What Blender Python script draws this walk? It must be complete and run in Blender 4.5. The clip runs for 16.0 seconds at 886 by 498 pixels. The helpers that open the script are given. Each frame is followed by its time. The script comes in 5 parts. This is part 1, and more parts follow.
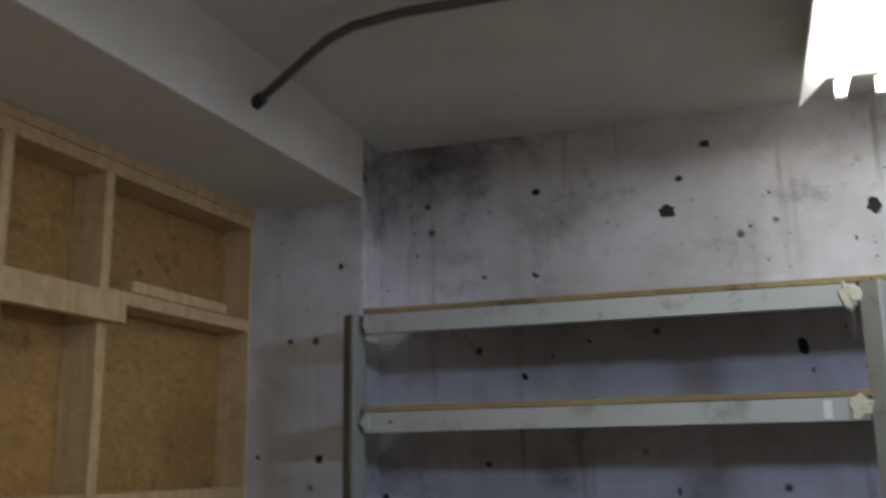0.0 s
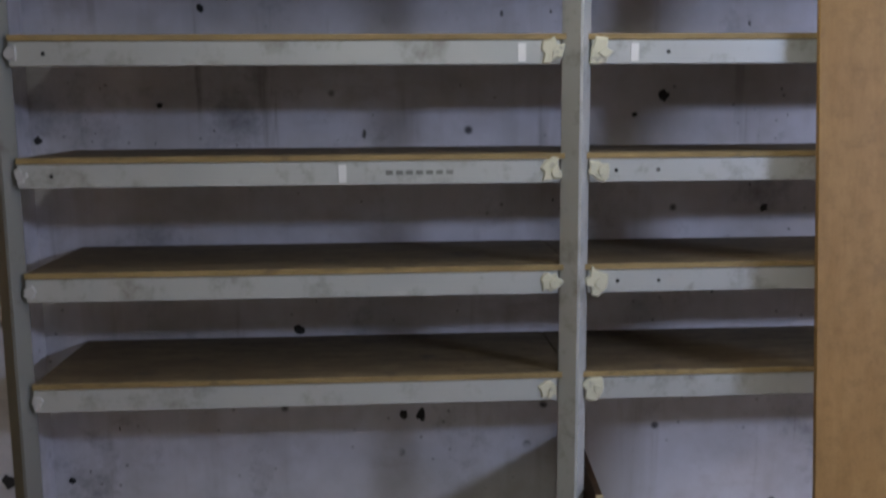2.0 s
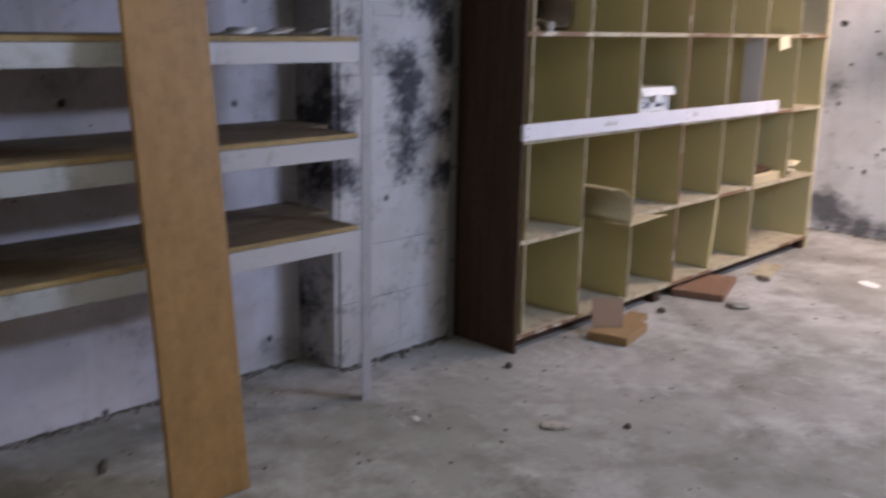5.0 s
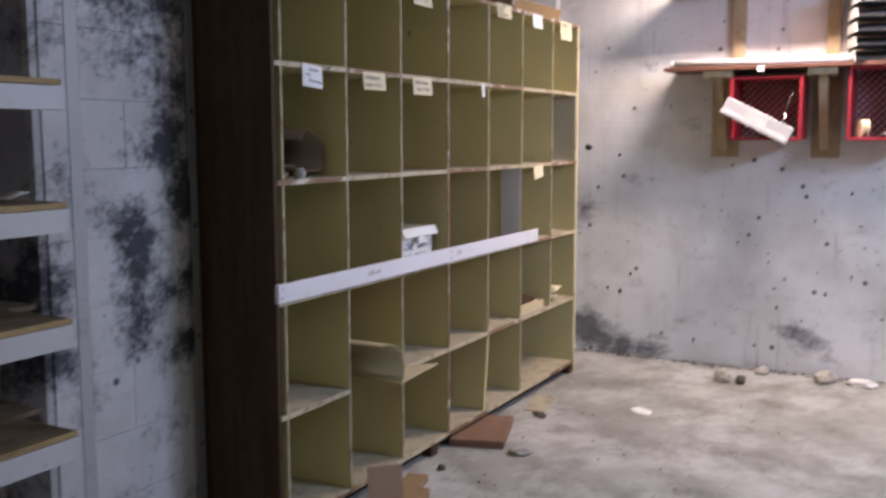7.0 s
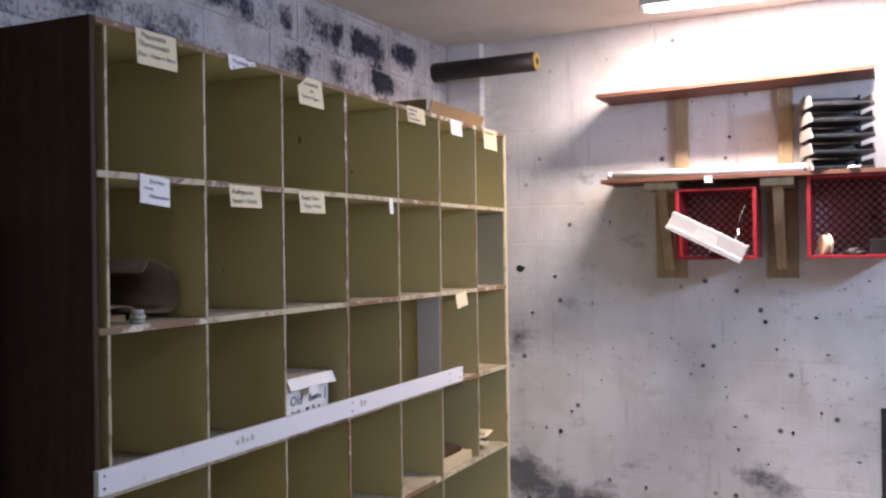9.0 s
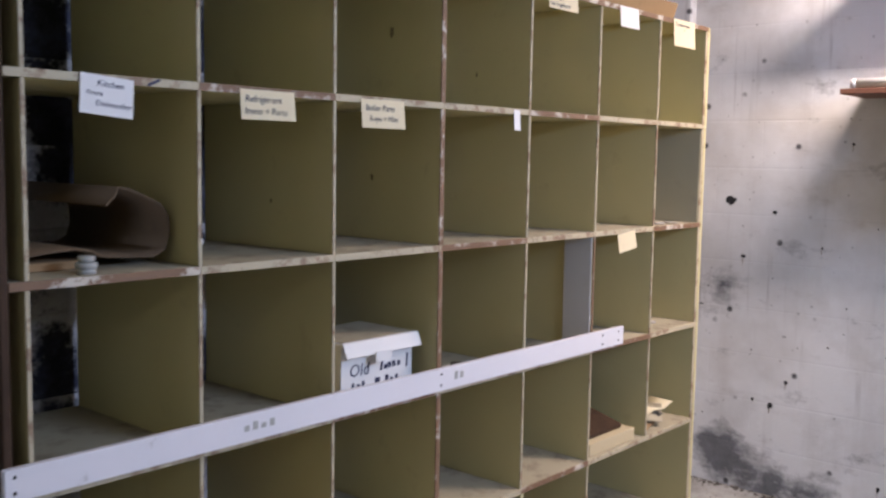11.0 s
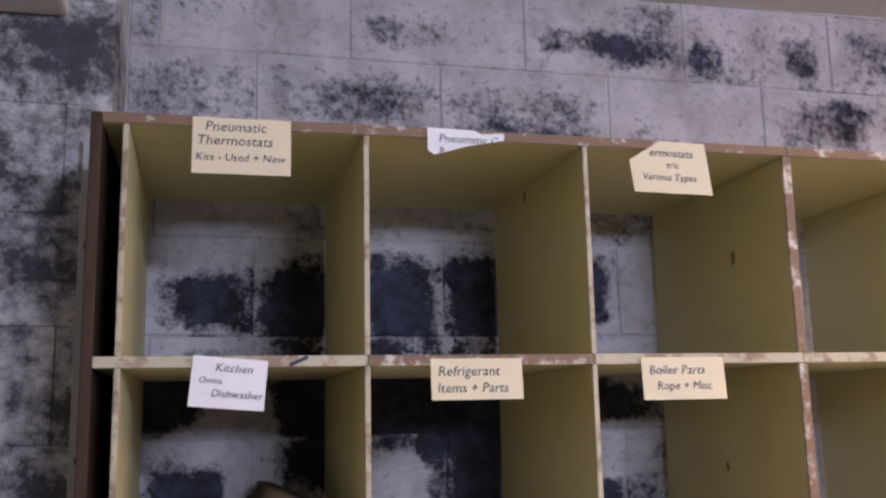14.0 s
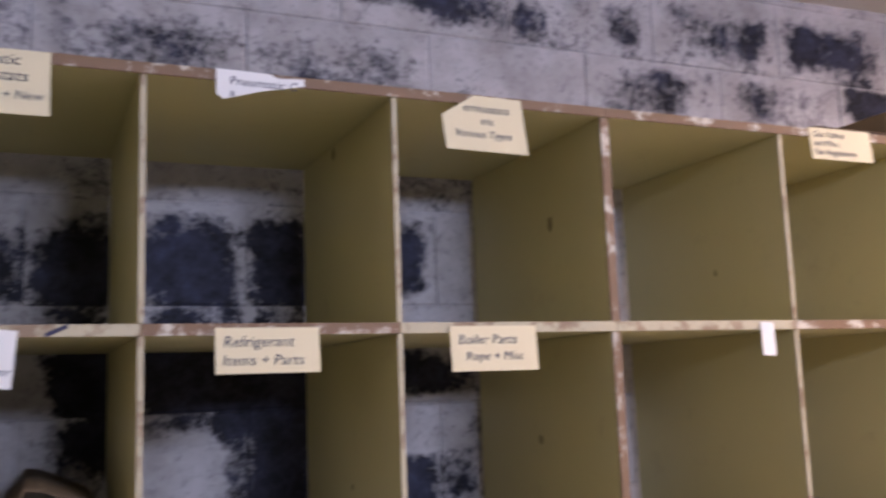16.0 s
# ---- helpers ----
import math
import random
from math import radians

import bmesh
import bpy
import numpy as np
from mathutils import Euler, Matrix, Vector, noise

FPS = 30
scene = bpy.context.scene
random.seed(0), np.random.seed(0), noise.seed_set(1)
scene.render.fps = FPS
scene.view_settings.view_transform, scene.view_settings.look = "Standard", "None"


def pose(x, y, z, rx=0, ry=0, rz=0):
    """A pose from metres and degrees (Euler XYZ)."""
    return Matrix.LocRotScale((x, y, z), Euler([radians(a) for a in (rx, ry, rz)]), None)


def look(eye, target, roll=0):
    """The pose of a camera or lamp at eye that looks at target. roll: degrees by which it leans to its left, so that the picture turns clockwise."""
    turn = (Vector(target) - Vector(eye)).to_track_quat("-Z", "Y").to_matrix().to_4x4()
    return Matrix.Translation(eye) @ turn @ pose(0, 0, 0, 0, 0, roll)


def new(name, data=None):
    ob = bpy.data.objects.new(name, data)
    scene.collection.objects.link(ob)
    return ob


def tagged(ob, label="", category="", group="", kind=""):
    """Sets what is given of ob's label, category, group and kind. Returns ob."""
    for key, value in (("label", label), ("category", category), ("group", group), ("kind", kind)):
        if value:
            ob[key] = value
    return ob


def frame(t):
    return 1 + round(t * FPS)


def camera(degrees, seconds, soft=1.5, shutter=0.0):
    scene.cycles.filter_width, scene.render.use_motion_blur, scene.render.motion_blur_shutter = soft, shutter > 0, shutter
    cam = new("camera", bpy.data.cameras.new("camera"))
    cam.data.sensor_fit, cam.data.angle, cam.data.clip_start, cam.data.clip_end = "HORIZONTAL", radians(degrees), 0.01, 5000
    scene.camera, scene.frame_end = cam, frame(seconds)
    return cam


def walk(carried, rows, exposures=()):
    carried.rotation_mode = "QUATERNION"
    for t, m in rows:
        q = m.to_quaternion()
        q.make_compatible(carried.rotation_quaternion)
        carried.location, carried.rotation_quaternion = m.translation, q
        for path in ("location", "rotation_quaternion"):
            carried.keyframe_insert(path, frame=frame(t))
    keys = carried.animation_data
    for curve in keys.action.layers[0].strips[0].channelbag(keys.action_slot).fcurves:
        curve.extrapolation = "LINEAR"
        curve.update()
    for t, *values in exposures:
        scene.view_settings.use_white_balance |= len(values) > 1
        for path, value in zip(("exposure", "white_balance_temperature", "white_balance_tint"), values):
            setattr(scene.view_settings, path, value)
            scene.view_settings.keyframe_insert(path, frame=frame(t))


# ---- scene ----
cam = camera(50.2, 16.0, soft=2.4, shutter=0.5)
PATH = [
    (0, (-2.7, -2.774, 1.441), (-3.287, -0.913, 1.88), -0.9),
    (0.5, (-2.749, -2.705, 1.426), (-3.162, -0.77, 1.719), 1.2),
    (1, (-2.836, -2.626, 1.426), (-2.998, -0.633, 1.458), 0.3),
    (1.5, (-2.898, -2.605, 1.462), (-2.863, -0.616, 1.256), -1.5),
    (2, (-2.871, -2.573, 1.422), (-2.752, -0.599, 1.122), -0.4),
    (2.5, (-2.94, -2.545, 1.399), (-2.919, -0.604, 0.915), 0.3),
    (3, (-2.975, -2.407, 1.414), (-2.901, -0.535, 0.713), 0.2),
    (3.5, (-3.091, -2.36, 1.402), (-2.543, -0.581, 0.669), -2.3),
    (4, (-3.13, -2.342, 1.389), (-2.22, -0.735, 0.623), -0.5),
    (4.4, (-3.077, -2.302, 1.373), (-1.905, -0.855, 0.642), 0.7),
    (4.5, (-3.017, -2.316, 1.364), (-1.803, -0.882, 0.678), 1.3),
    (5, (-2.923, -2.338, 1.334), (-1.507, -1.005, 0.871), 1.1),
    (5.2, (-2.919, -2.31, 1.338), (-1.433, -1.044, 0.907), 0.4),
    (7.4, (-2.503, -2.013, 1.5), (-0.69, -1.179, 1.366), 2.6),
    (7.5, (-2.494, -2.004, 1.506), (-0.674, -1.18, 1.409), 3.5),
    (8, (-2.28, -1.904, 1.489), (-0.466, -1.062, 1.445), 3.0),
    (8.5, (-2.067, -1.818, 1.494), (-0.244, -0.994, 1.492), -0.7),
    (9, (-1.801, -1.817, 1.501), (0.013, -0.975, 1.504), -0.8),
    (9.2, (-1.709, -1.835, 1.491), (0.076, -0.934, 1.448), 0.4),
    (11.3, (-0.644, -1.765, 1.567), (0.841, -0.437, 1.393), 0.5),
    (11.5, (-0.559, -1.731, 1.567), (0.924, -0.394, 1.453), -0.3),
    (12, (-0.316, -1.707, 1.574), (0.978, -0.185, 1.482), -1.8),
    (12.5, (-0.109, -1.679, 1.59), (0.894, 0.049, 1.493), -0.3),
    (13, (0.012, -1.599, 1.6), (0.827, 0.227, 1.628), -0.9),
    (13.2, (0.045, -1.574, 1.591), (0.789, 0.277, 1.734), -1.5),
    (13.5, (0.094, -1.559, 1.618), (0.729, 0.321, 1.871), -1.9),
    (14, (0.193, -1.554, 1.622), (0.669, 0.358, 1.965), -1.2),
    (14.5, (0.254, -1.559, 1.623), (0.67, 0.364, 1.983), -0.7),
    (15, (0.308, -1.566, 1.619), (0.758, 0.356, 1.937), -0.0),
    (15.5, (0.312, -1.511, 1.627), (0.855, 0.398, 1.877), -0.4),
    (16, (0.3, -1.431, 1.617), (1.098, 0.381, 1.902), -2.0),
]
walk(cam, [(t, look(eye, target, roll)) for t, eye, target, roll in PATH],
     [(0, 0.08, 6460, 7), (0.5, -0.12, 6500, 10), (1.5, 0.25, 6560, 12), (2.2, 0.36, 6560, 12), (3.0, 0.40, 6560, 12), (4.0, 0.22, 6560, 13), (5.0, 0.05, 6620, 15),
      (7.0, -0.28, 6460, 13), (9.2, -0.36, 6380, 13), (11.3, -0.22, 6260, 12), (12.6, 0.0, 6420, 15), (13.2, 0.13, 7120, 23), (16, 0.08, 6980, 22)])
# ---- world, lamps ----
world = bpy.data.worlds.new("world")
scene.world = world
world.use_nodes = True
world.node_tree.nodes["Background"].inputs["Color"].default_value = (0.5, 0.6, 0.8, 1)
world.node_tree.nodes["Background"].inputs["Strength"].default_value = 0.02


def area_lamp(name, m, sx, sy, watts, colour):
    d = bpy.data.lights.new(name, "AREA")
    d.shape, d.size, d.size_y, d.energy, d.color = "RECTANGLE", sx, sy, watts, colour
    ob = new(name, d)
    ob.matrix_world = m
    return ob


# ---- plan, in metres ----
CEIL = 2.92           # wall tops, above the slightly sloping ceiling
Y_WALL = 0.58         # long back wall
Y_PIER = 0.36         # face of the pier between shelving and cabinet
Y_LPIER = 0.40        # face of the corner pier
X_LEFT = -4.47        # stud wall face
X_BEAM = -4.01        # inner face of the corner pier and its beam
X_P0, X_P1 = -0.66, 0.0    # the middle pier
X_RIGHT = 3.52        # wall with the bracket shelves
Y_FRONT = -3.6        # closing wall behind the walker, unseen, with an assumed high window


def ceil_at(x, y):
    """Underside of the ceiling, which falls towards the back wall and rises in the east bay."""
    west = 2.665 + 0.005 * min(x, -0.38) - 0.04 * (y - 0.58)
    east = 2.740 - 0.018 * (y - 0.58)
    f = max(0.0, (x + 0.38) / 3.9) ** 2
    return west * (1 - f) + east * f


# ---- mesh helpers ----
def box(bm, x0, x1, y0, y1, z0, z1, bevel=0.0, m=None):
    g = bmesh.ops.create_cube(bm, size=1.0)
    vs = g["verts"]
    for v in vs:
        v.co = Vector((x0 + (v.co.x + .5) * (x1 - x0), y0 + (v.co.y + .5) * (y1 - y0), z0 + (v.co.z + .5) * (z1 - z0)))
    if bevel:
        es = list({e for v in vs for e in v.link_edges})
        r = bmesh.ops.bevel(bm, geom=es, offset=bevel, segments=2, affect="EDGES", profile=0.6)
        vs = list({v for f in r["faces"] for v in f.verts} | {v for v in vs if v.is_valid})
    if m is not None:
        bmesh.ops.transform(bm, matrix=m, verts=vs)
    return vs


def tube(bm, points, radius, sides=10, caps=True):
    """A round bar along points."""
    rings = []
    n = len(points)
    pts = [Vector(p) for p in points]
    for i, p in enumerate(pts):
        d = (pts[min(i + 1, n - 1)] - pts[max(i - 1, 0)]).normalized()
        q = d.to_track_quat("Z", "X")
        rings.append([bm.verts.new(p + q @ Vector((math.cos(a) * radius, math.sin(a) * radius, 0)))
                      for a in (2 * math.pi * k / sides for k in range(sides))])
    for a, b in zip(rings, rings[1:]):
        for k in range(sides):
            f = bm.faces.new((a[k], a[(k + 1) % sides], b[(k + 1) % sides], b[k]))
            f.smooth = True
    if caps:
        bm.faces.new(rings[0][::-1])
        bm.faces.new(rings[-1])


def prism(bm, outline, z0, z1):
    """Extrude an xy outline between two heights."""
    lo = [bm.verts.new((x, y, z0)) for x, y in outline]
    hi = [bm.verts.new((x, y, z1)) for x, y in outline]
    n = len(outline)
    for k in range(n):
        bm.faces.new((lo[k], lo[(k + 1) % n], hi[(k + 1) % n], hi[k]))
    bm.faces.new(lo[::-1])
    bm.faces.new(hi)


def mesh_of(name, bm, material):
    bmesh.ops.recalc_face_normals(bm, faces=bm.faces)
    me = bpy.data.meshes.new(name)
    bm.to_mesh(me)
    bm.free()
    me.materials.append(material)
    return me


def part(name, bm, material, parent=None, label=""):
    ob = new(name, mesh_of(name, bm, material))
    if parent is not None:
        ob.parent = parent
    return tagged(ob, label)


def slab(name, x0, x1, y0, y1, z0, z1, material, parent=None, label="", bevel=0.003, m=None):
    bm = bmesh.new()
    box(bm, x0, x1, y0, y1, z0, z1, bevel, m)
    return part(name, bm, material, parent, label)


def thing(name, label, category, group="", m=None):
    e = tagged(new(name), label, category, group)
    if m is not None:
        e.matrix_world = m
    return e


# ---- materials ----
def principled(name, rough=0.8, metal=0.0):
    m = bpy.data.materials.new(name)
    m.use_nodes = True
    nt = m.node_tree
    b = nt.nodes["Principled BSDF"]
    b.inputs["Roughness"].default_value = rough
    b.inputs["Metallic"].default_value = metal
    return m, nt, b


def noise_tex(nt, vec, scale, detail=4.0, rough=0.6):
    n = nt.nodes.new("ShaderNodeTexNoise")
    n.inputs["Scale"].default_value, n.inputs["Detail"].default_value, n.inputs["Roughness"].default_value = scale, detail, rough
    nt.links.new(vec, n.inputs["Vector"])
    return n.outputs["Fac"]


def ramp(nt, fac, lo, hi, c0=(0, 0, 0, 1), c1=(1, 1, 1, 1)):
    r = nt.nodes.new("ShaderNodeValToRGB")
    r.color_ramp.elements[0].position, r.color_ramp.elements[1].position = lo, hi
    r.color_ramp.elements[0].color, r.color_ramp.elements[1].color = c0, c1
    nt.links.new(fac, r.inputs["Fac"])
    return r.outputs["Color"]


def mix(nt, fac, a, b, kind="MIX"):
    n = nt.nodes.new("ShaderNodeMix")
    n.data_type, n.blend_type = "RGBA", kind
    for sock, val in ((n.inputs["Factor"], fac), (n.inputs["A"], a), (n.inputs["B"], b)):
        if isinstance(val, bpy.types.NodeSocket):
            nt.links.new(val, sock)
        else:
            sock.default_value = val if not isinstance(val, tuple) else (*val[:3], 1)
    return n.outputs["Result"]


def maths(nt, op, a, b=0.0):
    n = nt.nodes.new("ShaderNodeMath")
    n.operation = op
    for k, v in enumerate((a, b)):
        if isinstance(v, bpy.types.NodeSocket):
            nt.links.new(v, n.inputs[k])
        else:
            n.inputs[k].default_value = v
    return n.outputs[0]


def coords(nt, world_space=True, stretch=(1, 1, 1)):
    if world_space:
        out = nt.nodes.new("ShaderNodeNewGeometry").outputs["Position"]
    else:
        out = nt.nodes.new("ShaderNodeTexCoord").outputs["Object"]
    mp = nt.nodes.new("ShaderNodeMapping")
    mp.inputs["Scale"].default_value = stretch
    nt.links.new(out, mp.inputs["Vector"])
    return mp.outputs["Vector"]


def bump(nt, bsdf, height, strength=0.3, distance=0.01):
    b = nt.nodes.new("ShaderNodeBump")
    b.inputs["Strength"].default_value, b.inputs["Distance"].default_value = strength, distance
    nt.links.new(height, b.inputs["Height"])
    nt.links.new(b.outputs["Normal"], bsdf.inputs["Normal"])


def rand_of(nt):
    return nt.nodes.new("ShaderNodeObjectInfo").outputs["Random"]


def wall_material(name, base, dirt, mould, mould_lo, mould_hi, speck=True, per_piece=False, streaks=True, zones=(), cover=0.93, drips=0.0, smear=(1, 1, 1), courses=False, rough_edge=0.22):
    """Old white masonry paint with grime clouds, drips, bug holes and black mould."""
    m, nt, b = principled(name, 0.75)
    b.inputs["Specular IOR Level"].default_value = 0.25
    p = coords(nt)
    big = noise_tex(nt, p, 1.3, 5, 0.6)
    mid = noise_tex(nt, p, 5.5, 6, 0.65)
    fine = noise_tex(nt, p, 60, 4, 0.7)
    c = mix(nt, ramp(nt, big, 0.42, 0.75), base, dirt)
    c = mix(nt, maths(nt, "MULTIPLY", ramp(nt, mid, 0.5, 0.8), 0.5), c, dirt)
    if streaks:
        sv = coords(nt, True, (5, 5, 0.35))
        c = mix(nt, maths(nt, "MULTIPLY", ramp(nt, noise_tex(nt, sv, 1.6, 5, 0.6), 0.55, 0.8), 0.45), c, dirt)
    if mould:
        src = maths(nt, "ADD", maths(nt, "MULTIPLY", noise_tex(nt, coords(nt, True, smear), 3.2, 6, 0.62), 1.0 - rough_edge),
                    maths(nt, "MULTIPLY", noise_tex(nt, p, 24, 6, 0.8), rough_edge))
        for cx, cy, cz, r, amount in zones:
            dv = nt.nodes.new("ShaderNodeVectorMath")
            dv.operation = "DISTANCE"
            nt.links.new(coords(nt), dv.inputs[0])
            dv.inputs[1].default_value = (cx, cy, cz)
            fall = maths(nt, "MAXIMUM", maths(nt, "SUBTRACT", 1.0, maths(nt, "DIVIDE", dv.outputs["Value"], r)), 0.0)
            src = maths(nt, "ADD", src, maths(nt, "MULTIPLY", fall, amount))
        if per_piece:
            src = maths(nt, "ADD", src, maths(nt, "MULTIPLY", maths(nt, "SUBTRACT", rand_of(nt), 0.5), 0.30))
        inside = mix(nt, ramp(nt, noise_tex(nt, p, 15, 6, 0.75), 0.38, 0.66), mould, tuple(2.6 * k for k in mould))
        c = mix(nt, maths(nt, "MULTIPLY", ramp(nt, src, mould_lo, mould_hi), cover), c, inside)
    if drips:
        runs = ramp(nt, noise_tex(nt, coords(nt, True, (16, 16, 1.1)), 1.0, 4, 0.6), 0.60, 0.72)
        where = ramp(nt, noise_tex(nt, coords(nt, True, (2.2, 2.2, 1.6)), 1.0, 4, 0.6), 0.44, 0.66)
        c = mix(nt, maths(nt, "MULTIPLY", maths(nt, "MULTIPLY", runs, where), drips), c, (0.13, 0.10, 0.085))
        brown = ramp(nt, noise_tex(nt, coords(nt, True, (1.0, 1.0, 2.6)), 2.0, 6, 0.7), 0.58, 0.72)
        c = mix(nt, maths(nt, "MULTIPLY", brown, drips * 0.55), c, (0.24, 0.20, 0.17))
    if speck:
        v = nt.nodes.new("ShaderNodeTexVoronoi")
        v.inputs["Scale"].default_value = 6.5
        nt.links.new(p, v.inputs["Vector"])
        keep = ramp(nt, noise_tex(nt, p, 2.3, 3), 0.45, 0.50)
        dots = ramp(nt, v.outputs["Distance"], 0.06, 0.12, (1, 1, 1, 1), (0, 0, 0, 1))
        c = mix(nt, maths(nt, "MULTIPLY", maths(nt, "MULTIPLY", dots, keep), 0.9), c, (0.035, 0.032, 0.035))
        w = nt.nodes.new("ShaderNodeTexVoronoi")
        w.inputs["Scale"].default_value = 17
        nt.links.new(p, w.inputs["Vector"])
        dots2 = ramp(nt, w.outputs["Distance"], 0.05, 0.13, (1, 1, 1, 1), (0, 0, 0, 1))
        keep2 = ramp(nt, noise_tex(nt, p, 3.7, 4), 0.48, 0.56)
        c = mix(nt, maths(nt, "MULTIPLY", maths(nt, "MULTIPLY", dots2, keep2), 0.6), c, (0.06, 0.055, 0.055))
    nt.links.new(c, b.inputs["Base Color"])
    high = maths(nt, "ADD", maths(nt, "MULTIPLY", mid, 0.5), maths(nt, "MULTIPLY", fine, 0.5))
    if courses:
        sp = nt.nodes.new("ShaderNodeSeparateXYZ")
        nt.links.new(coords(nt), sp.inputs[0])
        cb = nt.nodes.new("ShaderNodeCombineXYZ")
        nt.links.new(sp.outputs["Y"], cb.inputs["X"])
        nt.links.new(sp.outputs["Z"], cb.inputs["Y"])
        br = nt.nodes.new("ShaderNodeTexBrick")
        for k, v_ in (("Scale", 1.0), ("Brick Width", 0.44), ("Row Height", 0.22), ("Mortar Size", 0.007), ("Mortar Smooth", 1.0)):
            br.inputs[k].default_value = v_
        nt.links.new(cb.outputs["Vector"], br.inputs["Vector"])
        high = maths(nt, "SUBTRACT", high, maths(nt, "MULTIPLY", br.outputs["Fac"], 0.35))
    bump(nt, b, high, 0.35, 0.006)
    return m


def wood_material(name, light, dark, stretch, scale=3.0, rough=0.7, stain=None):
    m, nt, b = principled(name, rough)
    p = coords(nt, False, stretch)
    p1 = coords(nt, False)
    rnd = rand_of(nt)
    g = noise_tex(nt, p, scale, 6, 0.65)
    c = mix(nt, ramp(nt, g, 0.35, 0.7), light, dark)
    c = mix(nt, maths(nt, "MULTIPLY", ramp(nt, noise_tex(nt, p1, 2.2, 4), 0.45, 0.75), 0.5), c, dark)
    c = mix(nt, maths(nt, "MULTIPLY", rnd, 0.25), c, dark)
    mott = ramp(nt, noise_tex(nt, p1, 24, 6, 0.75), 0.46, 0.70)
    c = mix(nt, maths(nt, "MULTIPLY", mott, 0.45), c, tuple(0.55 * k for k in dark))
    if stain:
        c = mix(nt, maths(nt, "MULTIPLY", ramp(nt, noise_tex(nt, p1, 9, 5, 0.7), 0.58, 0.68), 0.7), c, stain)
    nt.links.new(c, b.inputs["Base Color"])
    bump(nt, b, g, 0.25, 0.002)
    return m


def paint_material(name, base, worn, rough=0.6, lo=0.6, hi=0.72, scale=14, metal=0.0, variation=0.12):
    """Paint or bare metal with wear patches of a second colour."""
    m, nt, b = principled(name, rough, metal)
    p = coords(nt, False)
    big = noise_tex(nt, p, 2.5, 4)
    n = noise_tex(nt, p, scale, 5, 0.7)
    c = mix(nt, maths(nt, "MULTIPLY", big, variation * 3), base, tuple(x * 0.6 for x in base[:3]))
    c = mix(nt, maths(nt, "MULTIPLY", ramp(nt, n, lo, hi), 0.9), c, worn)
    nt.links.new(c, b.inputs["Base Color"])
    bump(nt, b, n, 0.2, 0.002)
    return m


M_WALL = wall_material("painted_concrete", (0.64, 0.62, 0.675), (0.34, 0.32, 0.31), (0.05, 0.05, 0.055), 0.56, 0.76, drips=0.65, cover=0.85,
                       zones=((-3.92, 0.58, 2.52, 0.40, 0.22), (-3.35, 0.58, 2.64, 0.45, 0.12), (-3.8, 0.58, 1.0, 0.6, 0.06), (-3.3, 0.58, 2.1, 0.5, 0.05), (-1.4, 0.58, 1.9, 0.5, 0.07), (-2.3, 0.58, 2.6, 0.4, 0.09)))
M_WALLB = wall_material("painted_block", (0.76, 0.765, 0.78), (0.50, 0.485, 0.47), (0.045, 0.047, 0.055), 0.60, 0.76, drips=0.6, cover=0.85, smear=(1, 0.8, 1.9), courses=True,
                        zones=((3.52, 0.15, 0.14, 0.21, 0.36), (3.52, -0.10, 0.08, 0.20, 0.30), (3.52, -0.33, 0.03, 0.16, 0.28), (3.52, 0.17, 0.99, 0.14, 0.24), (3.52, -1.25, 0.22, 0.35, 0.12), (3.52, -0.5, 0.12, 0.3, 0.12), (3.52, 0.16, 0.45, 0.15, 0.1), (3.52, -1.6, 0.25, 0.5, 0.08), (3.52, -1.9, 1.0, 0.3, 0.1)))
M_CEIL = wall_material("ceiling_paint", (0.68, 0.665, 0.64), (0.55, 0.53, 0.50), None, 0, 1, speck=False, streaks=False)
M_STRUCT = wall_material("plain_paint", (0.6, 0.6, 0.6), (0.45, 0.44, 0.43), None, 0, 1, speck=False)
# zones at x -0.66 darken the west face, wide ones the upper part
M_WALLP = wall_material("pier_paint", (0.56, 0.545, 0.55), (0.36, 0.34, 0.325), (0.014, 0.014, 0.02), 0.53, 0.67, drips=0.5, smear=(1, 1, 1.5), rough_edge=0.45,
                        zones=((-0.30, 0.36, 1.20, 0.17, 0.158), (-0.28, 0.36, 0.99, 0.19, 0.18), (-0.31, 0.36, 0.82, 0.13, 0.115), (-0.04, 0.36, 1.25, 0.15, 0.216), (-0.04, 0.36, 0.95, 0.13, 0.202),
                               (-0.03, 0.36, 0.74, 0.11, 0.18), (-0.13, 0.36, 1.46, 0.22, 0.173), (-0.63, 0.36, 1.05, 0.15, 0.144), (-0.60, 0.36, 0.75, 0.11, 0.108), (-0.45, 0.36, 2.15, 0.5, 0.0936),
                               (-0.08, 0.36, 1.75, 0.25, 0.122), (-0.10, 0.36, 2.35, 0.4, 0.122), (-0.66, 0.50, 0.25, 0.25, 0.16), (-0.66, 0.50, 0.9, 0.35, 0.12), (-0.3, 0.36, 1.95, 0.6, 0.0792)))
M_DARKBLOCK = wall_material("bare_dark_block", (0.05, 0.05, 0.055), (0.03, 0.03, 0.034), None, 0, 1, speck=False)


